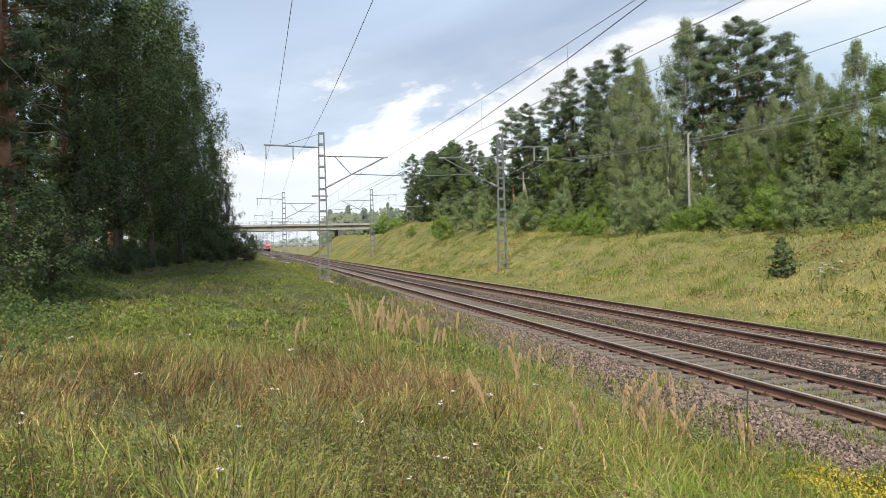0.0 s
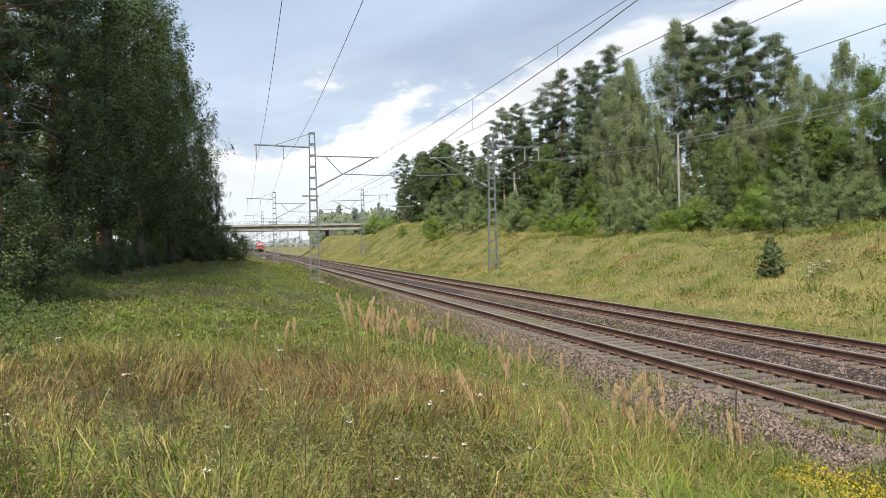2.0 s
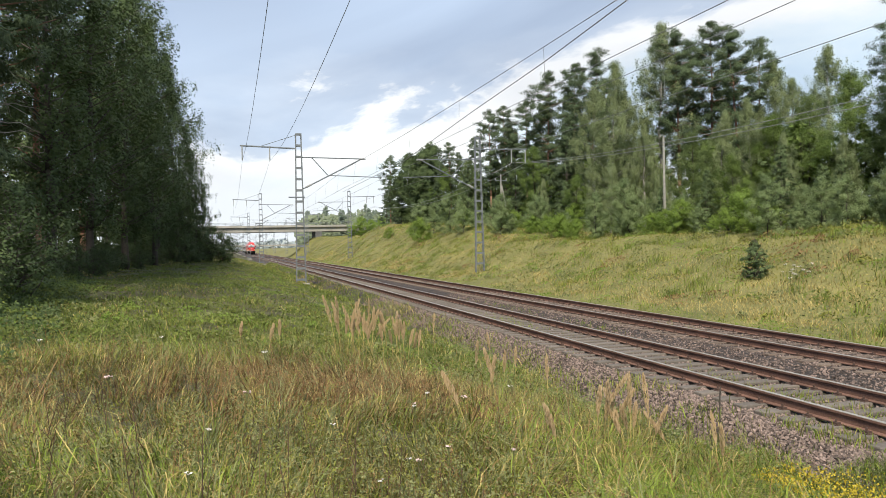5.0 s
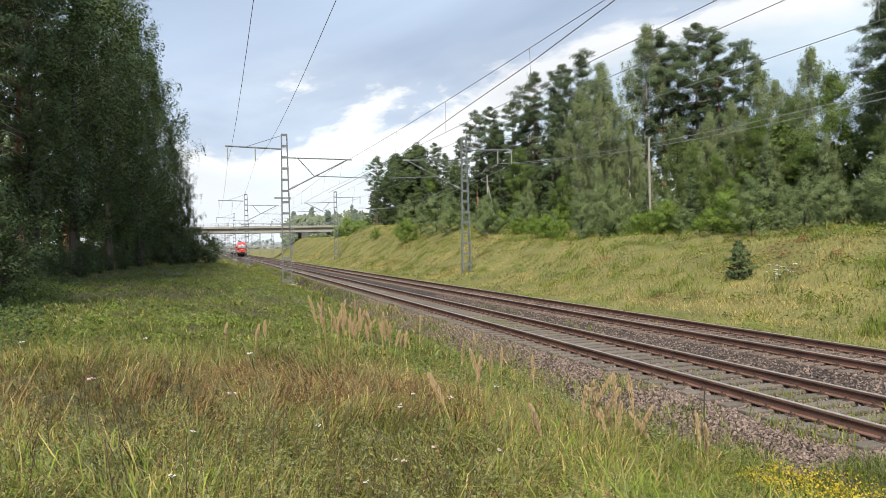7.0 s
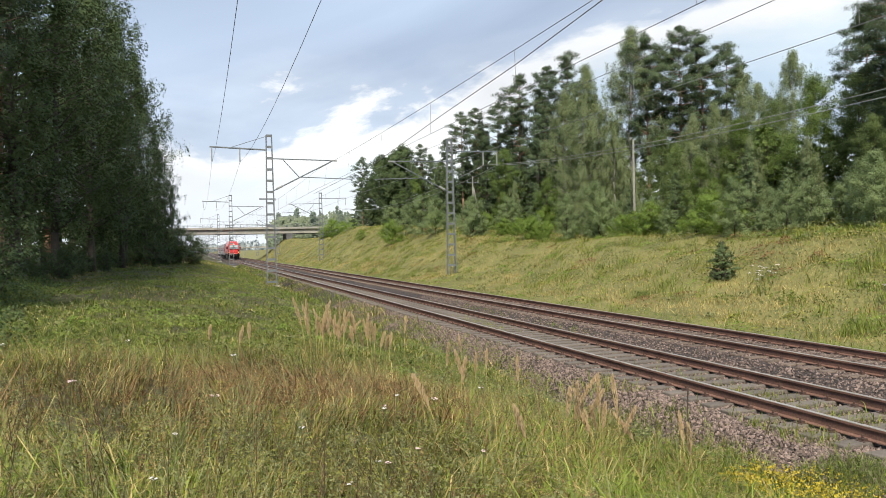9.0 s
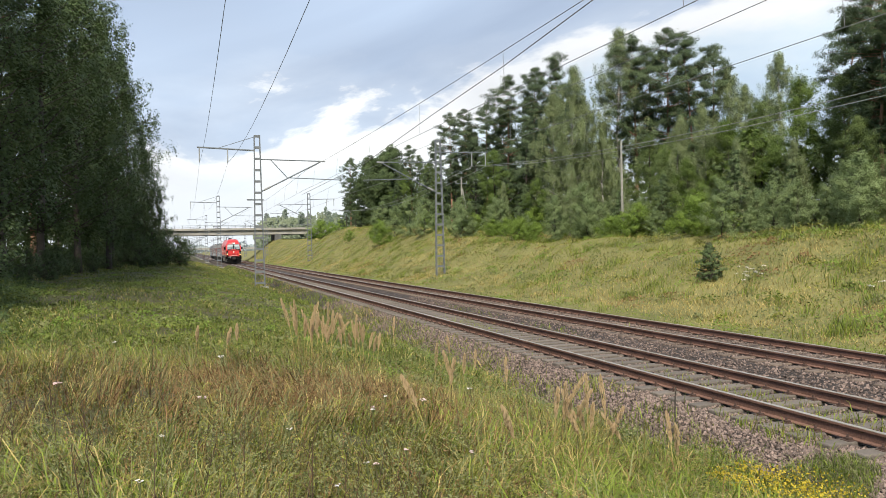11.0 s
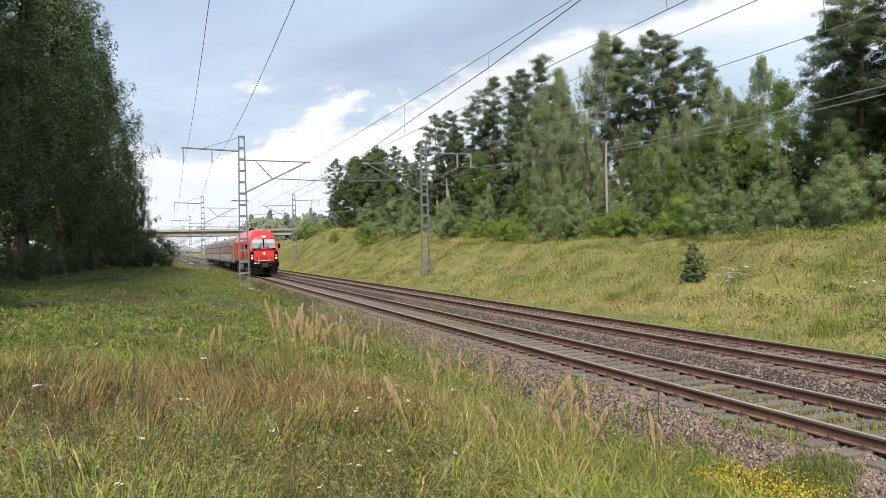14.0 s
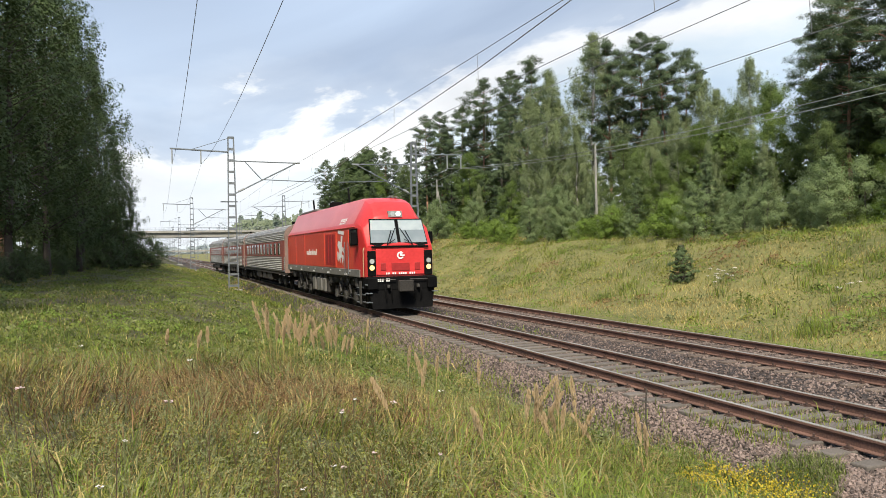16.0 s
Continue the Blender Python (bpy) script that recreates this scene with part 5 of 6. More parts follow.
    left = [(fb[0], -4.9, 84, 0.85, 0), (fb[1], -6.2, 76, 0.95, 40), (fb[2], -5.8, 68, 1.0, 90), (fb[0], -7.2, 61, 1.05, 180), (fb[1], -6.4, 54, 1.0, 130), (fb[2], -7.4, 47, 1.0, 250), (fp[0], -9, 42, 1.0, 0),
            (fb[0], -7.6, 38, 1.0, 300), (fp[0], -9, 33, 1.0, 210), (fp[1], -8.0, 29, 1.0, 60), (fp[0], -9.5, 24, 1.0, 140), (fp[1], -8.3, 21.5, 0.95, 250), (fp[0], -6.3, 17.5, 0.9, 100), (fb[1], -3.9, 88, 0.6, 100), (fb[2], -2.4, 86, 0.42, 10), (fb[2], -11.5, 27, 1.0, 20), (fp[1], -12, 36, 1.0, 70),
            (fp[0], -12, 46, 1.05, 100), (fb[1], -11.5, 56, 1.05, 330), (fp[1], -11, 66, 1.0, 10), (fb[2], -10.5, 76, 1.0, 200), (fb[0], -9.5, 88, 1.0, 160), (fp[0], -15, 31, 1.0, 30), (fb[1], -15.5, 42, 1.1, 110), (fp[1], -16, 54, 1.05, 260), (fb[2], -15, 66, 1.1, 80), (fb[0], -15, 80, 1.1, 290), (fb[2], -20, 48, 1.1, 200), (fb[1], -20, 62, 1.1, 20), (fp[1], -19, 34, 1.1, 20)]
    for pr, x, y, s, r in left:
        if x < -13.5:
            pr, s = deep[0], s * (1.5 if x > -0.22 * y else 0.9)
        plant(pr, x, y, s, r)
    for i in range(26):
        y = 92 + i * 4.5
        plant(deep[0], -4.5 - (y - 90) * 0.05 - rs.uniform(0, 9), y, rs.uniform(0.7, 1.1), rs.uniform(0, 360))
    for i in range(14):
        plant(deep[0], -4.5 - 1.7 * i, 101 + rs.uniform(-2, 4), rs.uniform(0.4, 0.55), rs.uniform(0, 360))
    for i in range(14):
        plant(fbu[i % 2], -2.0 - rs.uniform(0, 9), 89 + i * 1.2, rs.uniform(1.0, 1.5), rs.uniform(0, 360))
    for i in range(16):
        plant(deep[0], -24 + rs.uniform(-4, 3), 10 + i * 6, rs.uniform(0.75, 1.0), rs.uniform(0, 360))
    for i in range(26):
        y = 12.5 + i * 2.9
        x = -4.9 - 1.1 * min(1, (y - 12) / 20) + rs.uniform(-0.9, 0.5) + (2.2 if y > 78 else 0)
        plant(fbu[i % 2], x, y, rs.uniform(0.75, 1.2) * (1 if y < 26 else 0.6), rs.uniform(0, 360))
    # low bushes between the trunks
    for i in range(16):
        y = 30 + i * 3.1 + rs.uniform(-1, 1)
        plant(fbu[0], -9.2 + rs.uniform(-1.5, 1.2), y, rs.uniform(0.6, 1.0), rs.uniform(0, 360))
    for x, y, s in [(-0.4, 84, 1.3), (-1.6, 82, 1.5), (0.3, 88, 1.1), (-2.8, 80, 1.4), (-3.6, 74, 1.2)]:
        plant(fbu[0], x, y, s, rs.uniform(0, 360))
    for pr in oak + birch + pine + alder + willow + bush + spruce + fir + deep + fb + fp + fbu:
        for o in list(pr.children_recursive) + [pr]:
            bpy.data.objects.remove(o)


build_trees()


build_far_woods()


# ---- grass ----
def bed_z(x):
    return np.interp(x, [6.4, 6.54, 7.04, 7.64, 8.4, 15.28, 15.93, 16.33, 16.5], [-9, -0.66, -0.47, -0.25, -0.2, -0.25, -0.5, -0.66, -9])


def grass_edge(y):
    """How near the grass comes to the rails along the line."""
    return np.interp(y, [0, 9, 11, 13.5, 17, 20, 29, 45, 70, 150], [7.3, 7.15, 6.7, 6.35, 6.8, 7.15, 7.6, 7.85, 7.9, 7.9])


def blades(name, x, y, h, w, bend, mats, pick, rs, label, cat="grass", z0=None, turn=None):
    """Grass blades of two bent pieces that taper to a tip."""
    n = len(x)
    z = np.maximum(gz(x, y), bed_z(x)) - 0.02 if z0 is None else z0
    a = rs.uniform(0, 2 * np.pi, n) if turn is None else turn + rs.normal(size=n) * 0.9
    d = np.stack([np.cos(a), np.sin(a), np.zeros(n)], 1)
    b = rs.uniform(0, 2 * np.pi, n)
    o = np.stack([np.cos(b), np.sin(b), np.zeros(n)], 1)
    p = np.stack([x, y, z], 1)
    up = np.array([0, 0, 1.0])
    lean = (bend * rs.uniform(0.2, 1.0, n))[:, None]
    v = np.empty((n, 5, 3))
    v[:, 0] = p - o * w[:, None] / 2
    v[:, 1] = p + o * w[:, None] / 2
    m = p + up * (h * 0.6)[:, None] + d * lean * h[:, None] * 0.3
    v[:, 2] = m + o * w[:, None] * 0.35
    v[:, 3] = m - o * w[:, None] * 0.35
    v[:, 4] = p + up * (h * (1 - 0.35 * lean[:, 0]))[:, None] + d * lean * h[:, None] * 0.95
    me = bpy.data.meshes.new(name)
    me.vertices.add(n * 5)
    me.vertices.foreach_set("co", v.ravel())
    li = (np.arange(n)[:, None] * 5 + np.array([0, 1, 2, 3, 3, 2, 4])).astype(np.int32)
    me.loops.add(n * 7)
    me.loops.foreach_set("vertex_index", li.ravel())
    me.polygons.add(n * 2)
    ls = (np.arange(n)[:, None] * 7 + np.array([0, 4])).astype(np.int32)
    me.polygons.foreach_set("loop_start", ls.ravel())
    for mm in mats:
        me.materials.append(mm)
    me.polygons.foreach_set("material_index", np.repeat(pick, 2).astype(np.int32))
    me.update(calc_edges=True)
    ob = new(name, me)
    tagged(ob, label, cat, kind="stuff")
    return ob


def patch_noise(x, y, s, seed):
    return np.array([noise.noise((a * s + seed, b * s - seed, seed * 0.37)) for a, b in zip(x, y)])


def build_grass():
    rs = np.random.RandomState(9)
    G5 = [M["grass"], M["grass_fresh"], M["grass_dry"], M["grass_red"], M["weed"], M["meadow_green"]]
    # meadow round the camera
    n = 250000
    u = rs.uniform(0, 1, n)
    y = 2.6 + 21 * u ** 1.6
    x = rs.uniform(-1, 1, n) * (1.8 + y * 0.5) + y * 0.16
    edge = grass_edge(y) + 0.15 * np.sin(y * 1.9) + rs.normal(size=n) * 0.28
    k = (x > -7) & (x < edge) & (np.hypot(x, y) > 2.4)
    x, y = x[k], y[k]
    n = len(x)
    q = patch_noise(x, y, 0.4, 3.0)
    q2 = patch_noise(x, y, 1.7, 8.0)
    r = rs.uniform(0, 1, n)
    red = np.exp(-((y - 8.6 - 0.15 * x) / 1.9) ** 2) * smooth01((4.2 - x) / 2) * (0.7 + 0.8 * q)
    k = rs.uniform(0, 1, n) < 0.72 + 1.1 * q2 + 0.5 * q
    x, y, q, q2, r, red = x[k], y[k], q[k], q2[k], r[k], red[k]
    n = len(x)
    right = smooth01((x - 0.8) / 1.6) * smooth01((9.5 - y) / 2)
    t_red = 0.06 + 0.62 * red + 0.03 * right
    t_dry = t_red + 0.12 + 0.25 * q2 + 0.05 * red + 0.02 * right
    t_weed = t_dry + 0.32 * (1 - 0.55 * right)
    pick = np.where(r < t_red, 3, np.where(r < t_dry, 2, np.where(r < t_weed, 4, np.where(rs.uniform(0, 1, n) < 0.35 + 0.4 * right + q, 1, 0))))
    pick = np.where((y > 11) & (rs.uniform(0, 1, n) < smooth01((y - 11) / 4) * 0.75) & (x < 5.5), 5, pick)
    h = rs.uniform(0.10, 0.40, n) * (1 + 0.6 * q + 0.7 * q2) * np.interp(y, [10, 13, 18], [1.0, 0.7, 0.4]) * (0.35 + 0.65 * smooth01((grass_edge(y) + 0.6 - x) / 1.6))
    h *= 1 - 0.35 * smooth01((1.6 - x) / 2) * smooth01((8 - y) / 2)
    tall = rs.uniform(0, 1, n) < 0.035
    h = np.where(tall, h * 1.7, h)
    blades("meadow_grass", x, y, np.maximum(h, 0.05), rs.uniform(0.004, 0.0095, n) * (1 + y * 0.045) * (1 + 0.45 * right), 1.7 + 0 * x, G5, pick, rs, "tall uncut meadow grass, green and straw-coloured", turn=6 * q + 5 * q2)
    # farther meadow up to the wood
    n = 120000
    u = rs.uniform(0, 1, n)
    y = 14 + 130 * u ** 1.9
    edge = grass_edge(y) + 0.15 * np.sin(y * 0.8) + rs.normal(size=n) * 0.25
    x = rs.uniform(-10, 8.3, n)
    k = x < edge
    x, y = x[k], y[k]
    n = len(x)
    q = patch_noise(x, y, 0.22, 7.0)
    q2 = patch_noise(x, y, 0.9, 5.0)
    r = rs.uniform(0, 1, n)
    pick = np.where(r < 0.05 + 0.35 * q + 0.2 * q2, 2, np.where(r < 0.10 + 0.35 * q, 3, np.where(r < 0.34 + 0.2 * q2, 1, np.where(r < 0.5, 0, 5))))
    h = rs.uniform(0.05, 0.15, n) * (1 + 1.6 * q2) * np.where(x > 4.5, 1.7, 1.0)
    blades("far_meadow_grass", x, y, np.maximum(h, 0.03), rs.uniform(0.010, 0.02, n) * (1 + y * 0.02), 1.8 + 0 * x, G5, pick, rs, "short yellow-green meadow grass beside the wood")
    # bank beyond the line
    n = 185000
    u = rs.uniform(0, 1, n)
    y = 11 + 215 * u ** 1.9
    x = 15.75 + (17.0 + 0.03 * np.maximum(0, y - 100)) * rs.uniform(0, 1, n)
    q = patch_noise(x, y, 0.16, 12.0)
    q2 = patch_noise(x, y, 0.8, 15.0)
    r = rs.uniform(0, 1, n)
    strip = x < 18.0 + 0.6 * q2
    band = np.exp(-((x - 20.5) / 2.6) ** 2) * smooth01((60 - y) / 30)
    dry = 0.29 + 0.9 * q + 0.45 * q2 + 0.34 * band - 0.12 * smooth01((x - 26) / 3)
    pick = np.where(strip & (r < 0.75), 1, np.where(r < dry, 2, np.where(r < dry + 0.06, 3, np.where(r < 0.72 - 0.5 * q, 0, 1))))
    h = rs.uniform(0.06, 0.24, n) * np.where(strip, 0.6, 1.0) * (1 + 0.7 * q2 + 0.4 * q)
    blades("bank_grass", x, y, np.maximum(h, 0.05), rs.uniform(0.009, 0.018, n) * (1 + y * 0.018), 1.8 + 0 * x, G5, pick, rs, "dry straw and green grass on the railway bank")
    # taller herb tufts on the bank
    n = 0
    tx, ty = [], []
    for i in range(330):
        a, b = 17.5 + 13.5 * rs.uniform() ** 0.8, 14 + 95 * rs.uniform() ** 1.3
        m = rs.randint(20, 70)
        tx.append(a + rs.normal(size=m) * 0.22); ty.append(b + rs.normal(size=m) * 0.25)
    for a, b, m, w in ((19.1, 17.8, 420, 0.3), (19.7, 30.5, 160, 0.3), (24.0, 22.0, 120, 0.3)):
        tx.append(a + rs.normal(size=m) * w); ty.append(b + rs.normal(size=m) * w)
    tx, ty = np.concatenate(tx), np.concatenate(ty)
    n = len(tx)
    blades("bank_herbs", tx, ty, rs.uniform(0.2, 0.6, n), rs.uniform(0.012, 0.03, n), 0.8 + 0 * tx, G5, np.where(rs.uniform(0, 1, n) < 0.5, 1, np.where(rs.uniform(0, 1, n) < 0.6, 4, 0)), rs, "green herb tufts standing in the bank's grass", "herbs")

    # low leafy patches that mottle the bank
    C, T = [], []
    for i in range(700):
        a, b = 17.2 + 13.6 * rs.uniform() ** 0.75, 13 + 135 * rs.uniform() ** 1.5
        m = rs.randint(50, 120)
        w = rs.uniform(0.15, 0.55)
        up = rs.uniform(0.12, 0.35) + 0.45 * float(smooth01((a - 23) / 7)) * rs.uniform(0.2, 1.0)
        px, py = a + rs.normal(size=m) * w, b + rs.normal(size=m) * w * 1.3
        dome = np.exp(-((px - a) ** 2 + (py - b) ** 2) / (2 * w * w))
        C.append(np.stack([px, py, gz(px, py) + 0.03 + up * dome * rs.uniform(0.5, 1.0, m)], 1))
        T.append(np.full(m, rs.choice([0, 0, 1, 1, 1, 2, 2, 4, 4, 3])))
    C, T = np.concatenate(C), np.concatenate(T)
    n = len(C)
    nr = unit(rs, n) * 0.8 + np.array([-0.2, -0.2, 0.8])
    ax = np.cross(nr, unit(rs, n)); ax /= np.linalg.norm(ax, axis=1)[:, None]
    ay = np.cross(nr, ax); ay /= np.linalg.norm(ay, axis=1)[:, None]
    s = rs.uniform(0.5, 1.3, (n, 1))
    ob = quads("bank_leaf_patches", C, ax * 0.03 * s, ay * 0.062 * s, [M["meadow_green"], M["weed"], M["bright_leaf"], M["grass_red"], M["grass"]], T)
    tagged(ob, "low leafy patches, green and rusty, on the bank", "herbs", kind="stuff")

    # low leafy clumps in the farther meadow
    C, T = [], []
    for i in range(620):
        b = 12.5 + 75 * rs.uniform() ** 1.7
        a = rs.uniform(-4.5, 5.6)
        m = rs.randint(40, 100)
        w = rs.uniform(0.12, 0.45)
        px, py = a + rs.normal(size=m) * w, b + rs.normal(size=m) * w * 1.4
        dome = np.exp(-((px - a) ** 2 + (py - b) ** 2) / (2 * w * w))
        C.append(np.stack([px, py, gz(px, py) + 0.02 + rs.uniform(0.08, 0.26) * dome * rs.uniform(0.5, 1.0, m)], 1))
        T.append(np.full(m, rs.choice([0, 0, 0, 1, 1, 2])))
    C, T = np.concatenate(C), np.concatenate(T)
    n = len(C)
    nr = unit(rs, n) * 0.8 + np.array([0, -0.2, 0.8])
    ax = np.cross(nr, unit(rs, n)); ax /= np.linalg.norm(ax, axis=1)[:, None]
    ay = np.cross(nr, ax); ay /= np.linalg.norm(ay, axis=1)[:, None]
    s = rs.uniform(0.5, 1.3, (n, 1))
    ob = quads("meadow_leaf_clumps", C, ax * 0.02 * s, ay * 0.042 * s, [M["meadow_green"], M["weed"], M["bright_leaf"]], T)
    tagged(ob, "low leafy green clumps in the meadow", "herbs", kind="stuff")

    # leafy undergrowth that slopes from the wood's bushes down to the meadow
    ru = np.random.RandomState(41)
    C, T = [], []
    for i in range(620):
        b = 9.5 + 26 * ru.uniform() ** 1.2
        f = ru.uniform()
        a = -2.9 - 0.12 * (b - 12) - 2.6 * f + ru.normal() * 0.25
        top = 0.14 + 0.85 * f ** 1.2 * ru.uniform(0.6, 1.25)
        m = ru.randint(40, 100)
        px, py = a + ru.normal(size=m) * 0.2, b + ru.normal(size=m) * 0.25
        C.append(np.stack([px, py, gz(px, py) + top * ru.uniform(0.15, 1.0, m) ** 0.6], 1))
        T.append(np.full(m, ru.choice([0, 0, 1, 2])))
    C, T = np.concatenate(C), np.concatenate(T)
    n = len(C)
    nr = unit(ru, n) * 0.9 + np.array([0.25, -0.25, 0.7])
    ax = np.cross(nr, unit(ru, n)); ax /= np.linalg.norm(ax, axis=1)[:, None]
    ay = np.cross(nr, ax); ay /= np.linalg.norm(ay, axis=1)[:, None]
    s = ru.uniform(0.5, 1.3, (n, 1))
    ob = quads("undergrowth", C, ax * 0.022 * s, ay * 0.036 * s, [M["forest_leaf"], M["meadow_green"], M["alder_leaf"]], T)
    tagged(ob, "leafy green undergrowth at the foot of the wood", "herbs", kind="stuff")


build_grass()


# ---- meadow plants ----
def reed_plume(x, y, h, seed):
    """A reed-grass stalk with a feathery head and a few leaves."""
    rs = np.random.RandomState(seed)
    z = float(gz(x, y))
    t = thing("reed_grass_stalk", pose(x, y, z), "straw-coloured reed grass stalk with a feathery plume", "reed grass", "reed grass stalks")
    lean = Vector((rs.normal() * 0.2, rs.normal() * 0.2, 0))
    at = lambda f: lean * f * f * h + Vector((0, 0, f * h))
    bm = bmesh.new()
    for i in range(5):
        bar(bm, at(i / 5), at((i + 1) / 5), 0.005 - 0.0007 * i, 4)
    part("stalk", bm, M["grass_dry"], t)
    n = 230
    f = rs.uniform(0.64, 1.04, n)
    w = 0.027 * np.sin(np.clip((f - 0.64) / 0.42, 0.05, 1) * np.pi) ** 0.6
    c = np.array([tuple(at(v)) for v in f]) + unit(rs, n) * w[:, None] * np.array([1, 1, 0.3])
    ay = unit(rs, n) * 0.16 + np.array([0, 0, 1.0])
    ay /= np.linalg.norm(ay, axis=1)[:, None]
    ax = np.cross(ay, unit(rs, n))
    quads("plume", c, ax * 0.006, ay * 0.024, [M["plume"]], parent=t)
    return t


def umbel(x, y, h, seed, mat, name, label, r=0.05, n=14):
    """A flowering stalk: stem, side leaves and a head of small petals."""
    rs = np.random.RandomState(seed)
    t = thing(name, pose(x, y, float(gz(x, y))), label, "wildflower", "wildflowers")
    tip = Vector((rs.normal() * 0.05, rs.normal() * 0.05, h))
    bm = bmesh.new()
    bar(bm, (0, 0, -0.02), tip, 0.004, 4, 0.003)
    for k in range(4):
        a = rs.uniform(0, 6.28)
        bar(bm, tip * 0.85, tip + Vector((math.cos(a) * r * 0.7, math.sin(a) * r * 0.7, 0)), 0.002, 3)
    part("stem", bm, M["weed"], t)
    c = np.array(tip) + unit(rs, n) * np.array([r, r, r * 0.3])
    q = unit(rs, n) * 0.5 + np.array([0, 0, 1.0])
    ax = np.cross(q, unit(rs, n)); ax /= np.linalg.norm(ax, axis=1)[:, None]
    ay = np.cross(q, ax); ay /= np.linalg.norm(ay, axis=1)[:, None]
    quads("blossom", c, ax * r * 0.42, ay * r * 0.42, [mat], parent=t)
    return t


def build_plants():
    rs = random.Random(21)
    k = 0
    for i in range(34):
        f = rs.random()
        reed_plume(1.75 + 1.5 * f ** 1.4 + rs.uniform(-0.15, 0.15), 11.5 + 1.5 * f + rs.uniform(-0.4, 0.4), rs.uniform(0.7, 1.05) - 0.15 * f, 600 + i)
    for i in range(14):
        f = rs.random()
        reed_plume(3.75 + 1.2 * f + rs.uniform(-0.2, 0.2), 7.6 - 0.9 * f + rs.uniform(-0.4, 0.5), rs.uniform(0.65, 1.05), 340 + i)
    for x, y, h in ((0.6, 11.5, 0.75), (0.2, 12.2, 0.7), (0.8, 12.0, 0.8), (2.9, 8.2, 0.7), (3.2, 8.8, 0.75), (4.6, 10.4, 0.8), (4.2, 11.2, 0.75), (3.6, 10.8, 0.8), (4.9, 12.5, 0.7), (2.1, 6.5, 0.6), (2.6, 5.6, 0.62), (5.3, 7.3, 0.7), (5.2, 14.6, 0.8), (4.4, 16.2, 0.85), (3.2, 17.5, 0.9)):
        reed_plume(x, y, h * (0.75 if x < 1 else 1.1), 360 + k)
        k += 1
    for x, y, h in ((1.15, 4.5, 0.45), (1.12, 4.42, 0.42), (0.65, 4.82, 0.45), (1.5, 5.9, 0.48), (1.53, 5.95, 0.55), (1.45, 5.85, 0.42), (0.11, 6.0, 0.46), (-1.3, 5.0, 0.46), (-1.35, 5.05, 0.4), (1.41, 4.67, 0.42), (-0.12, 3.6, 0.42), (0.81, 3.9, 0.42), (1.86, 4.72, 0.44), (-0.1, 4.54, 0.46), (3.18, 8.1, 0.5), (-0.9, 6.4, 0.5), (0.4, 8.2, 0.5), (-2.2, 7.5, 0.5), (2.2, 6.8, 0.45), (-1.9, 9.3, 0.5), (-0.7, 9.8, 0.5)):
        umbel(x, y, h + rs.uniform(-0.03, 0.06), 400 + k, M["petal_pink"] if k % 3 == 0 else M["petal_white"], "yarrow_flower", "small pale yarrow flower standing in the grass", 0.016 if y < 6 else 0.028)
        k += 1
    # yellow patch beside the ballast: many small heads
    r2 = np.random.RandomState(77)
    n = 3400
    x = r2.uniform(-1, 1, n); y = r2.uniform(-1, 1, n)
    m = x * x + y * y < 1
    x, y = 6.65 + 1.15 * x[m] + 0.2 * y[m], 6.95 + 0.7 * y[m]
    n = len(x)
    h = r2.uniform(0.13, 0.34, n)
    c = np.stack([x, y, gz(x, y) + h], 1)
    ax = unit(r2, n); ay = np.cross(ax, unit(r2, n)); ay /= np.linalg.norm(ay, axis=1)[:, None]
    ob = quads("yellow_flowers", c, ax * 0.0125, ay * 0.0125, [M["petal_yellow"]])
    tagged(ob, "dense patch of small yellow flowers beside the ballast", "wildflower", kind="stuff")
    G5 = [M["grass"], M["grass_fresh"], M["grass_dry"], M["grass_red"], M["weed"]]
    x2 = np.concatenate([x + r2.normal(size=n) * 0.05 for _ in range(2)]); y2 = np.concatenate([y + r2.normal(size=n) * 0.05 for _ in range(2)])
    n2 = len(x2)
    blades("flower_stems", x2, y2, r2.uniform(0.1, 0.28, n2), r2.uniform(0.006, 0.014, n2), 1.4 + 0 * x2, G5, np.where(r2.uniform(size=n2) < 0.6, 4, 1), r2, "green stems under the yellow flowers", "plant")
    # broad green leaves beside the yellow patch and along the ballast's foot
    C = []
    for cx, cy, m, w in ((5.7, 7.1, 420, 0.28), (5.3, 6.9, 260, 0.2), (7.1, 8.0, 260, 0.25), (6.6, 8.6, 240, 0.22), (6.2, 9.6, 220, 0.25), (5.6, 10.8, 260, 0.3), (5.2, 12.2, 320, 0.35), (4.6, 13.2, 320, 0.4), (3.6, 12.0, 320, 0.3)):
        px, py = cx + r2.normal(size=m) * w, cy + r2.normal(size=m) * w
        C.append(np.stack([px, py, gz(px, py) + r2.uniform(0.03, 0.3, m) * np.exp(-((px - cx) ** 2 + (py - cy) ** 2) / (3 * w * w))], 1))
    for k3 in range(60):
        cy = 8.2 + 13 * r2.uniform() ** 1.3
        cx = float(grass_edge(cy)) - r2.uniform(0.1, 1.5)
        m, w = r2.randint(40, 130), r2.uniform(0.1, 0.28)
        px, py = cx + r2.normal(size=m) * w, cy + r2.normal(size=m) * w
        C.append(np.stack([px, py, gz(px, py) + r2.uniform(0.03, 0.3, m) * np.exp(-((px - cx) ** 2 + (py - cy) ** 2) / (3 * w * w))], 1))
    C = np.concatenate(C)
    m = len(C)
    nr = unit(r2, m) * 0.7 + np.array([0, -0.2, 0.9])
    ax = np.cross(nr, unit(r2, m)); ax /= np.linalg.norm(ax, axis=1)[:, None]
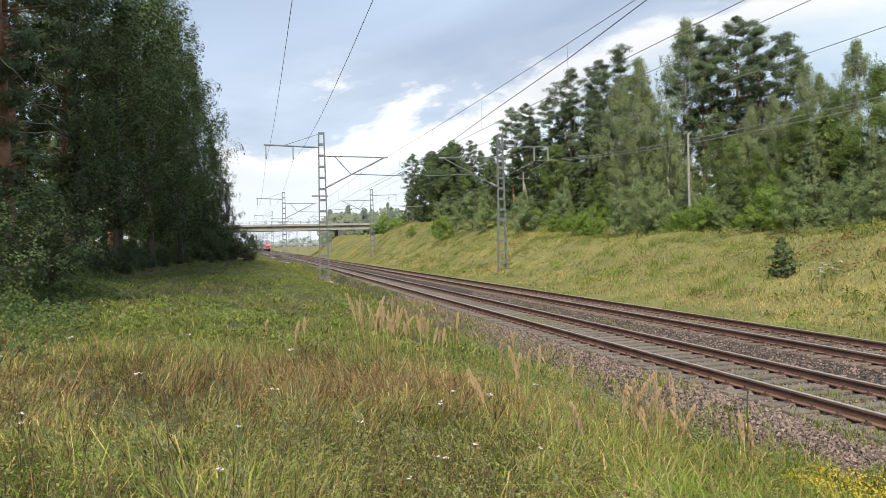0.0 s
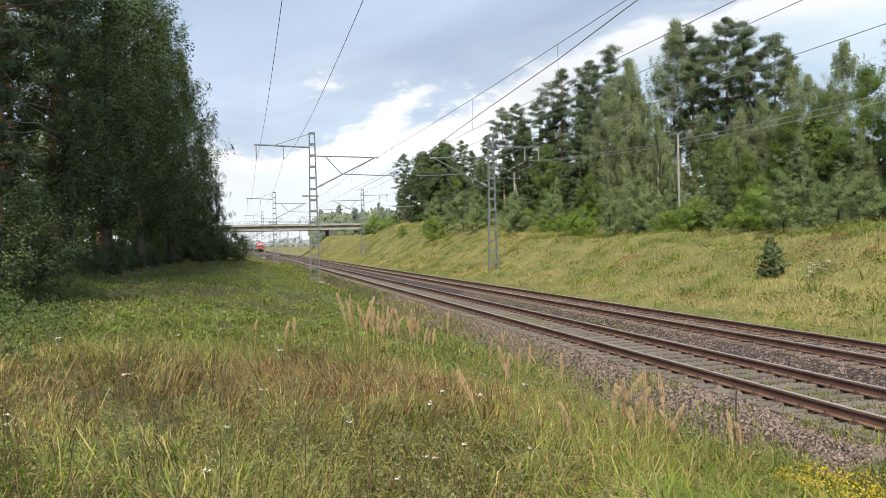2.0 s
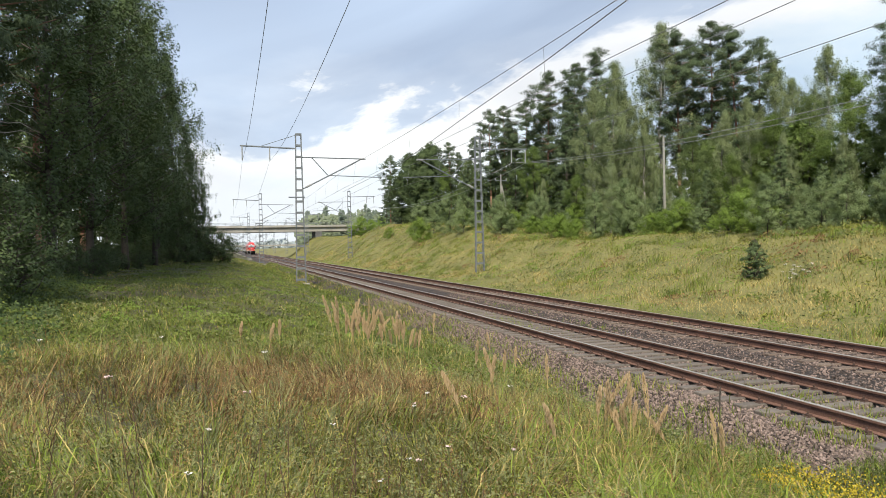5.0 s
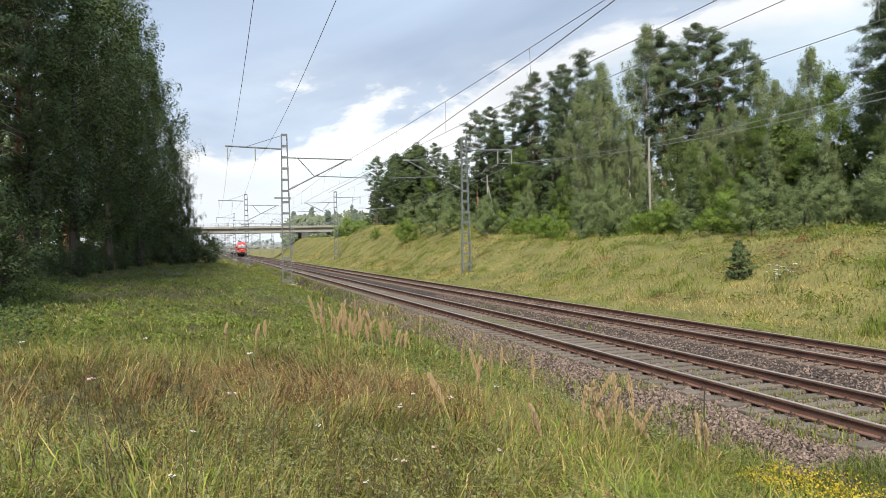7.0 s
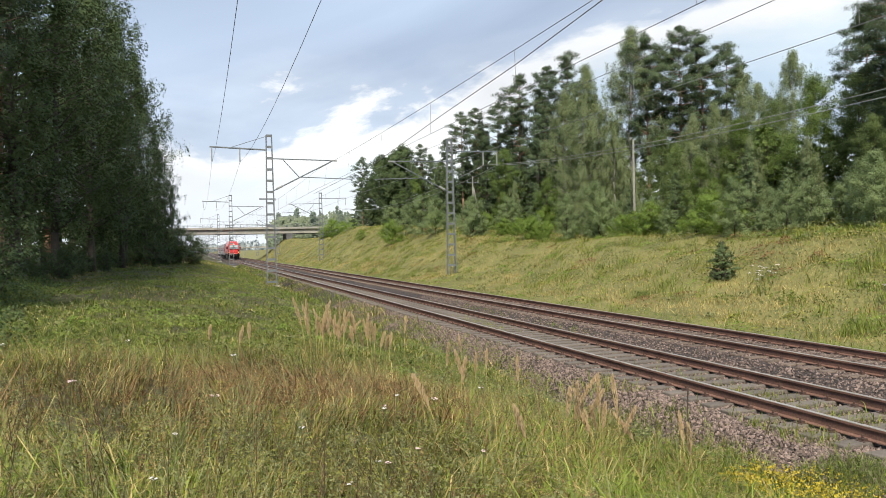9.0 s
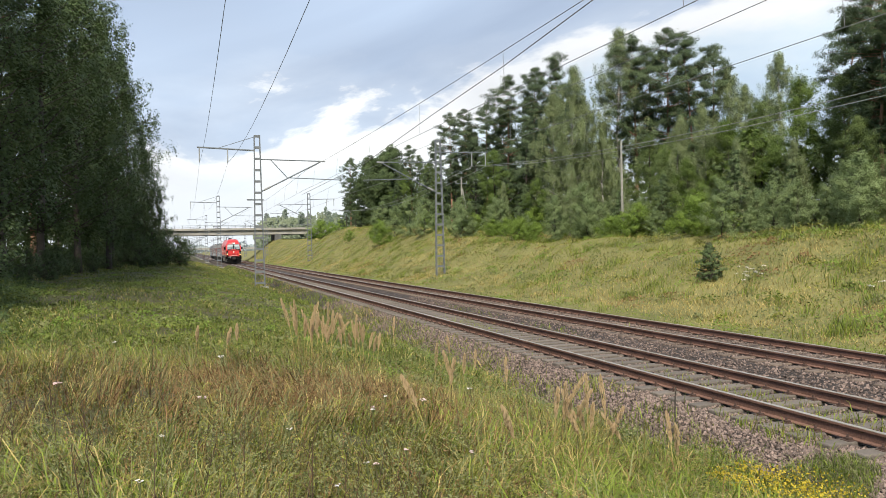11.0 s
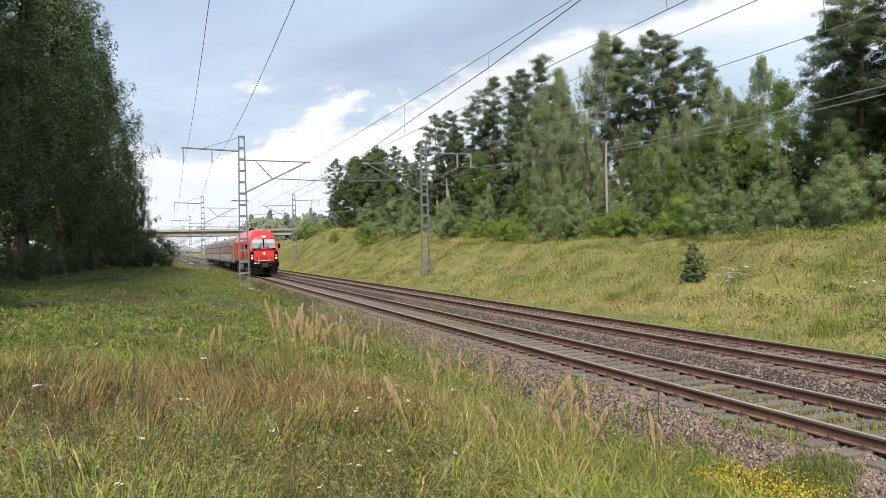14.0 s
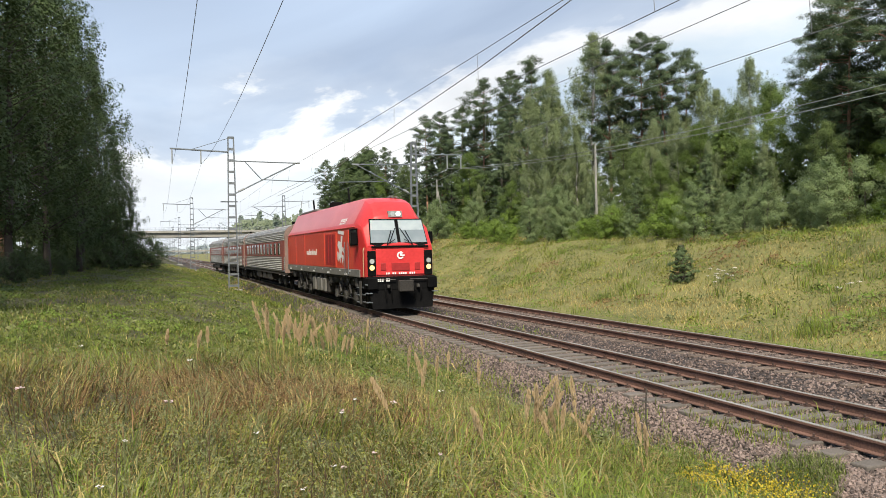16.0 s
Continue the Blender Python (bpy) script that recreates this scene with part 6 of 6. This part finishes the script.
    ay = np.cross(nr, ax); ay /= np.linalg.norm(ay, axis=1)[:, None]
    k2 = r2.uniform(0.5, 1.3, (m, 1))
    ob = quads("broad_leaf_herbs", C, ax * 0.016 * k2, ay * 0.028 * k2, [M["alder_leaf"], M["weed"]], (np.arange(m) // 90) % 2)
    tagged(ob, "low broad-leaved green herbs at the ballast's foot", "herbs", kind="stuff")
    # tufts that grow in the ballast and between the rails
    tx, ty = [], []
    for cx, cy, w, l, m in ((9.3, 10.3, 0.35, 2.4, 420), (9.5, 8.0, 0.3, 1.4, 260), (7.9, 9.0, 0.25, 0.9, 160), (7.5, 12.9, 0.4, 0.9, 260), (7.4, 10.6, 0.3, 0.5, 120), (8.0, 8.2, 0.25, 0.5, 120), (9.4, 24.0, 0.4, 3.0, 260), (13.4, 20.0, 0.3, 3.0, 60), (7.3, 18.5, 0.5, 3.0, 420), (7.2, 24.0, 0.6, 4.0, 420), (7.1, 33.0, 0.5, 7.0, 500), (6.9, 14.6, 0.4, 2.2, 520), (6.8, 10.9, 0.35, 1.6, 420), (6.9, 8.9, 0.35, 0.7, 260), (11.4, 30.0, 0.3, 4.0, 120), (11.3, 22.0, 0.3, 2.0, 90)):
        tx.append(cx + r2.normal(size=m) * w * 0.6); ty.append(cy + r2.normal(size=m) * l * 0.6)
    tx, ty = np.concatenate(tx), np.concatenate(ty)
    keep = (np.abs(tx - TRACK_A + 0.797) > 0.1) & (np.abs(tx - TRACK_A - 0.797) > 0.1)
    tx, ty = tx[keep], ty[keep]
    n3 = len(tx)
    zz = np.where(tx > 7.6, -0.24, np.interp(tx, [6.5, 7.04, 7.64], [-0.6, -0.47, -0.25]))
    blades("ballast_weeds", tx, ty, r2.uniform(0.06, 0.26, n3), r2.uniform(0.006, 0.016, n3), 1.0 + 0 * tx, G5, np.where(r2.uniform(size=n3) < 0.5, 0, 1), r2, "sparse green tufts growing in the ballast", "weeds", z0=zz)
    # thin dead stalk by the ballast
    bm = bmesh.new()
    limb(bm, (0, 0, -0.1), (0.04, 0.02, 0.9), 0.017, 0.010, np.random.RandomState(4), 5, 0.02, 5)
    st = thing("dead_stalk", pose(6.96, 9.56, -0.55), "thin dark dead plant stalk beside the ballast", "stalk")
    part("stem", bm, M["bark"], st)
    # umbels and herbs on the bank
    for i in range(16):
        umbel(22.1 + rs.uniform(-0.5, 0.7), 25.6 + rs.uniform(-1.2, 0.9), rs.uniform(0.45, 0.7), 500 + i, M["petal_white"], "umbel_flower", "white umbel flower on the grassy bank", 0.07, 10)
    for i in range(5):
        umbel(22.2 + rs.uniform(-0.3, 0.3), 19.1 + rs.uniform(-0.4, 0.4), rs.uniform(0.4, 0.6), 520 + i, M["petal_white"], "umbel_flower", "white umbel flower on the grassy bank", 0.07, 10)
    # dry brown weed stalks with short side twigs
    bm = bmesh.new()
    for i in range(150):
        b = 3.4 + 8.5 * r2.uniform() ** 1.3
        a = r2.uniform(-0.42, 0.62) * b
        if a > 5.2:
            continue
        p = Vector((a, b, float(gz(a, b))))
        tip = p + Vector((r2.normal() * 0.06, r2.normal() * 0.06, r2.uniform(0.3, 0.58)))
        bar(bm, p, tip, 0.0035, 3, 0.0018)
        for k in range(r2.randint(3, 8)):
            f = r2.uniform(0.35, 0.95)
            w = r2.uniform(0, 6.28)
            o = p.lerp(tip, f)
            bar(bm, o, o + Vector((math.cos(w) * 0.07, math.sin(w) * 0.07, 0.09)) * (1.3 - f), 0.002, 3, 0.0012)
    ob = part("weed_stalks", bm, M["stalk"], None)
    tagged(ob, "dry dark brown weed stalks in the meadow", "stalks", kind="stuff")
    # leafy herb stems all through the near meadow
    S = 3600
    u = r2.uniform(0, 1, S)
    y = 2.9 + 11 * u ** 1.5
    x = r2.uniform(-1, 1, S) * (1.6 + y * 0.5) + y * 0.12
    keep = (x < 6.4) & (x > -6) & (np.hypot(x, y) > 2.5)
    x, y = x[keep], y[keep]
    q = patch_noise(x, y, 0.5, 21.0)
    keep = r2.uniform(size=len(x)) < 0.62 + 0.9 * q - 0.12 * smooth01((x - 1.2) / 2)
    x, y, q = x[keep], y[keep], q[keep]
    S = len(x)
    hh = r2.uniform(0.22, 0.5, S) * (1 + 0.5 * q)
    lx, ly = r2.normal(size=S) * 0.12, r2.normal(size=S) * 0.12
    red = np.exp(-((y - 8.6) / 1.6) ** 2)
    tone = np.where(r2.uniform(size=S) < 0.09 + 0.45 * red, 2, np.where(r2.uniform(size=S) < 0.25, 1, 0))
    per = 68
    f = r2.uniform(0.25, 1.05, (S, per))
    spread = 0.055 * (1.15 - f)[..., None]
    c = np.stack([x[:, None] + lx[:, None] * f * hh[:, None], y[:, None] + ly[:, None] * f * hh[:, None], gz(x, y)[:, None] + f * hh[:, None]], 2)
    c = (c + r2.normal(size=(S, per, 3)) * (0.012 + spread) * np.array([1, 1, 0.5])).reshape(-1, 3)
    n = len(c)
    nr = unit(r2, n) * 0.8 + np.array([0, 0, 0.8])
    ax = np.cross(nr, unit(r2, n)); ax /= np.linalg.norm(ax, axis=1)[:, None]
    ay = np.cross(nr, ax); ay /= np.linalg.norm(ay, axis=1)[:, None]
    s = r2.uniform(0.5, 1.25, (n, 1))
    ob = quads("meadow_herbs", c, ax * 0.0048 * s, ay * 0.0115 * s, [M["weed"], M["grass"], M["grass_red"]], np.repeat(tone, per))
    tagged(ob, "low leafy grey-green herbs among the meadow grass", "herbs", kind="stuff")
    bm_v = np.stack([np.stack([x - 0.002, y, gz(x, y)], 1), np.stack([x + 0.002, y, gz(x, y)], 1), np.stack([x + lx * hh, y + ly * hh, gz(x, y) + hh], 1)], 1).reshape(-1, 3)
    st = mesh_ob("herb_stems", bm_v.tolist(), np.arange(len(bm_v)).reshape(-1, 3).tolist(), M["grass_red"])
    tagged(st, "thin brownish herb stems among the meadow grass", "stems", kind="stuff")


build_plants()


motions()
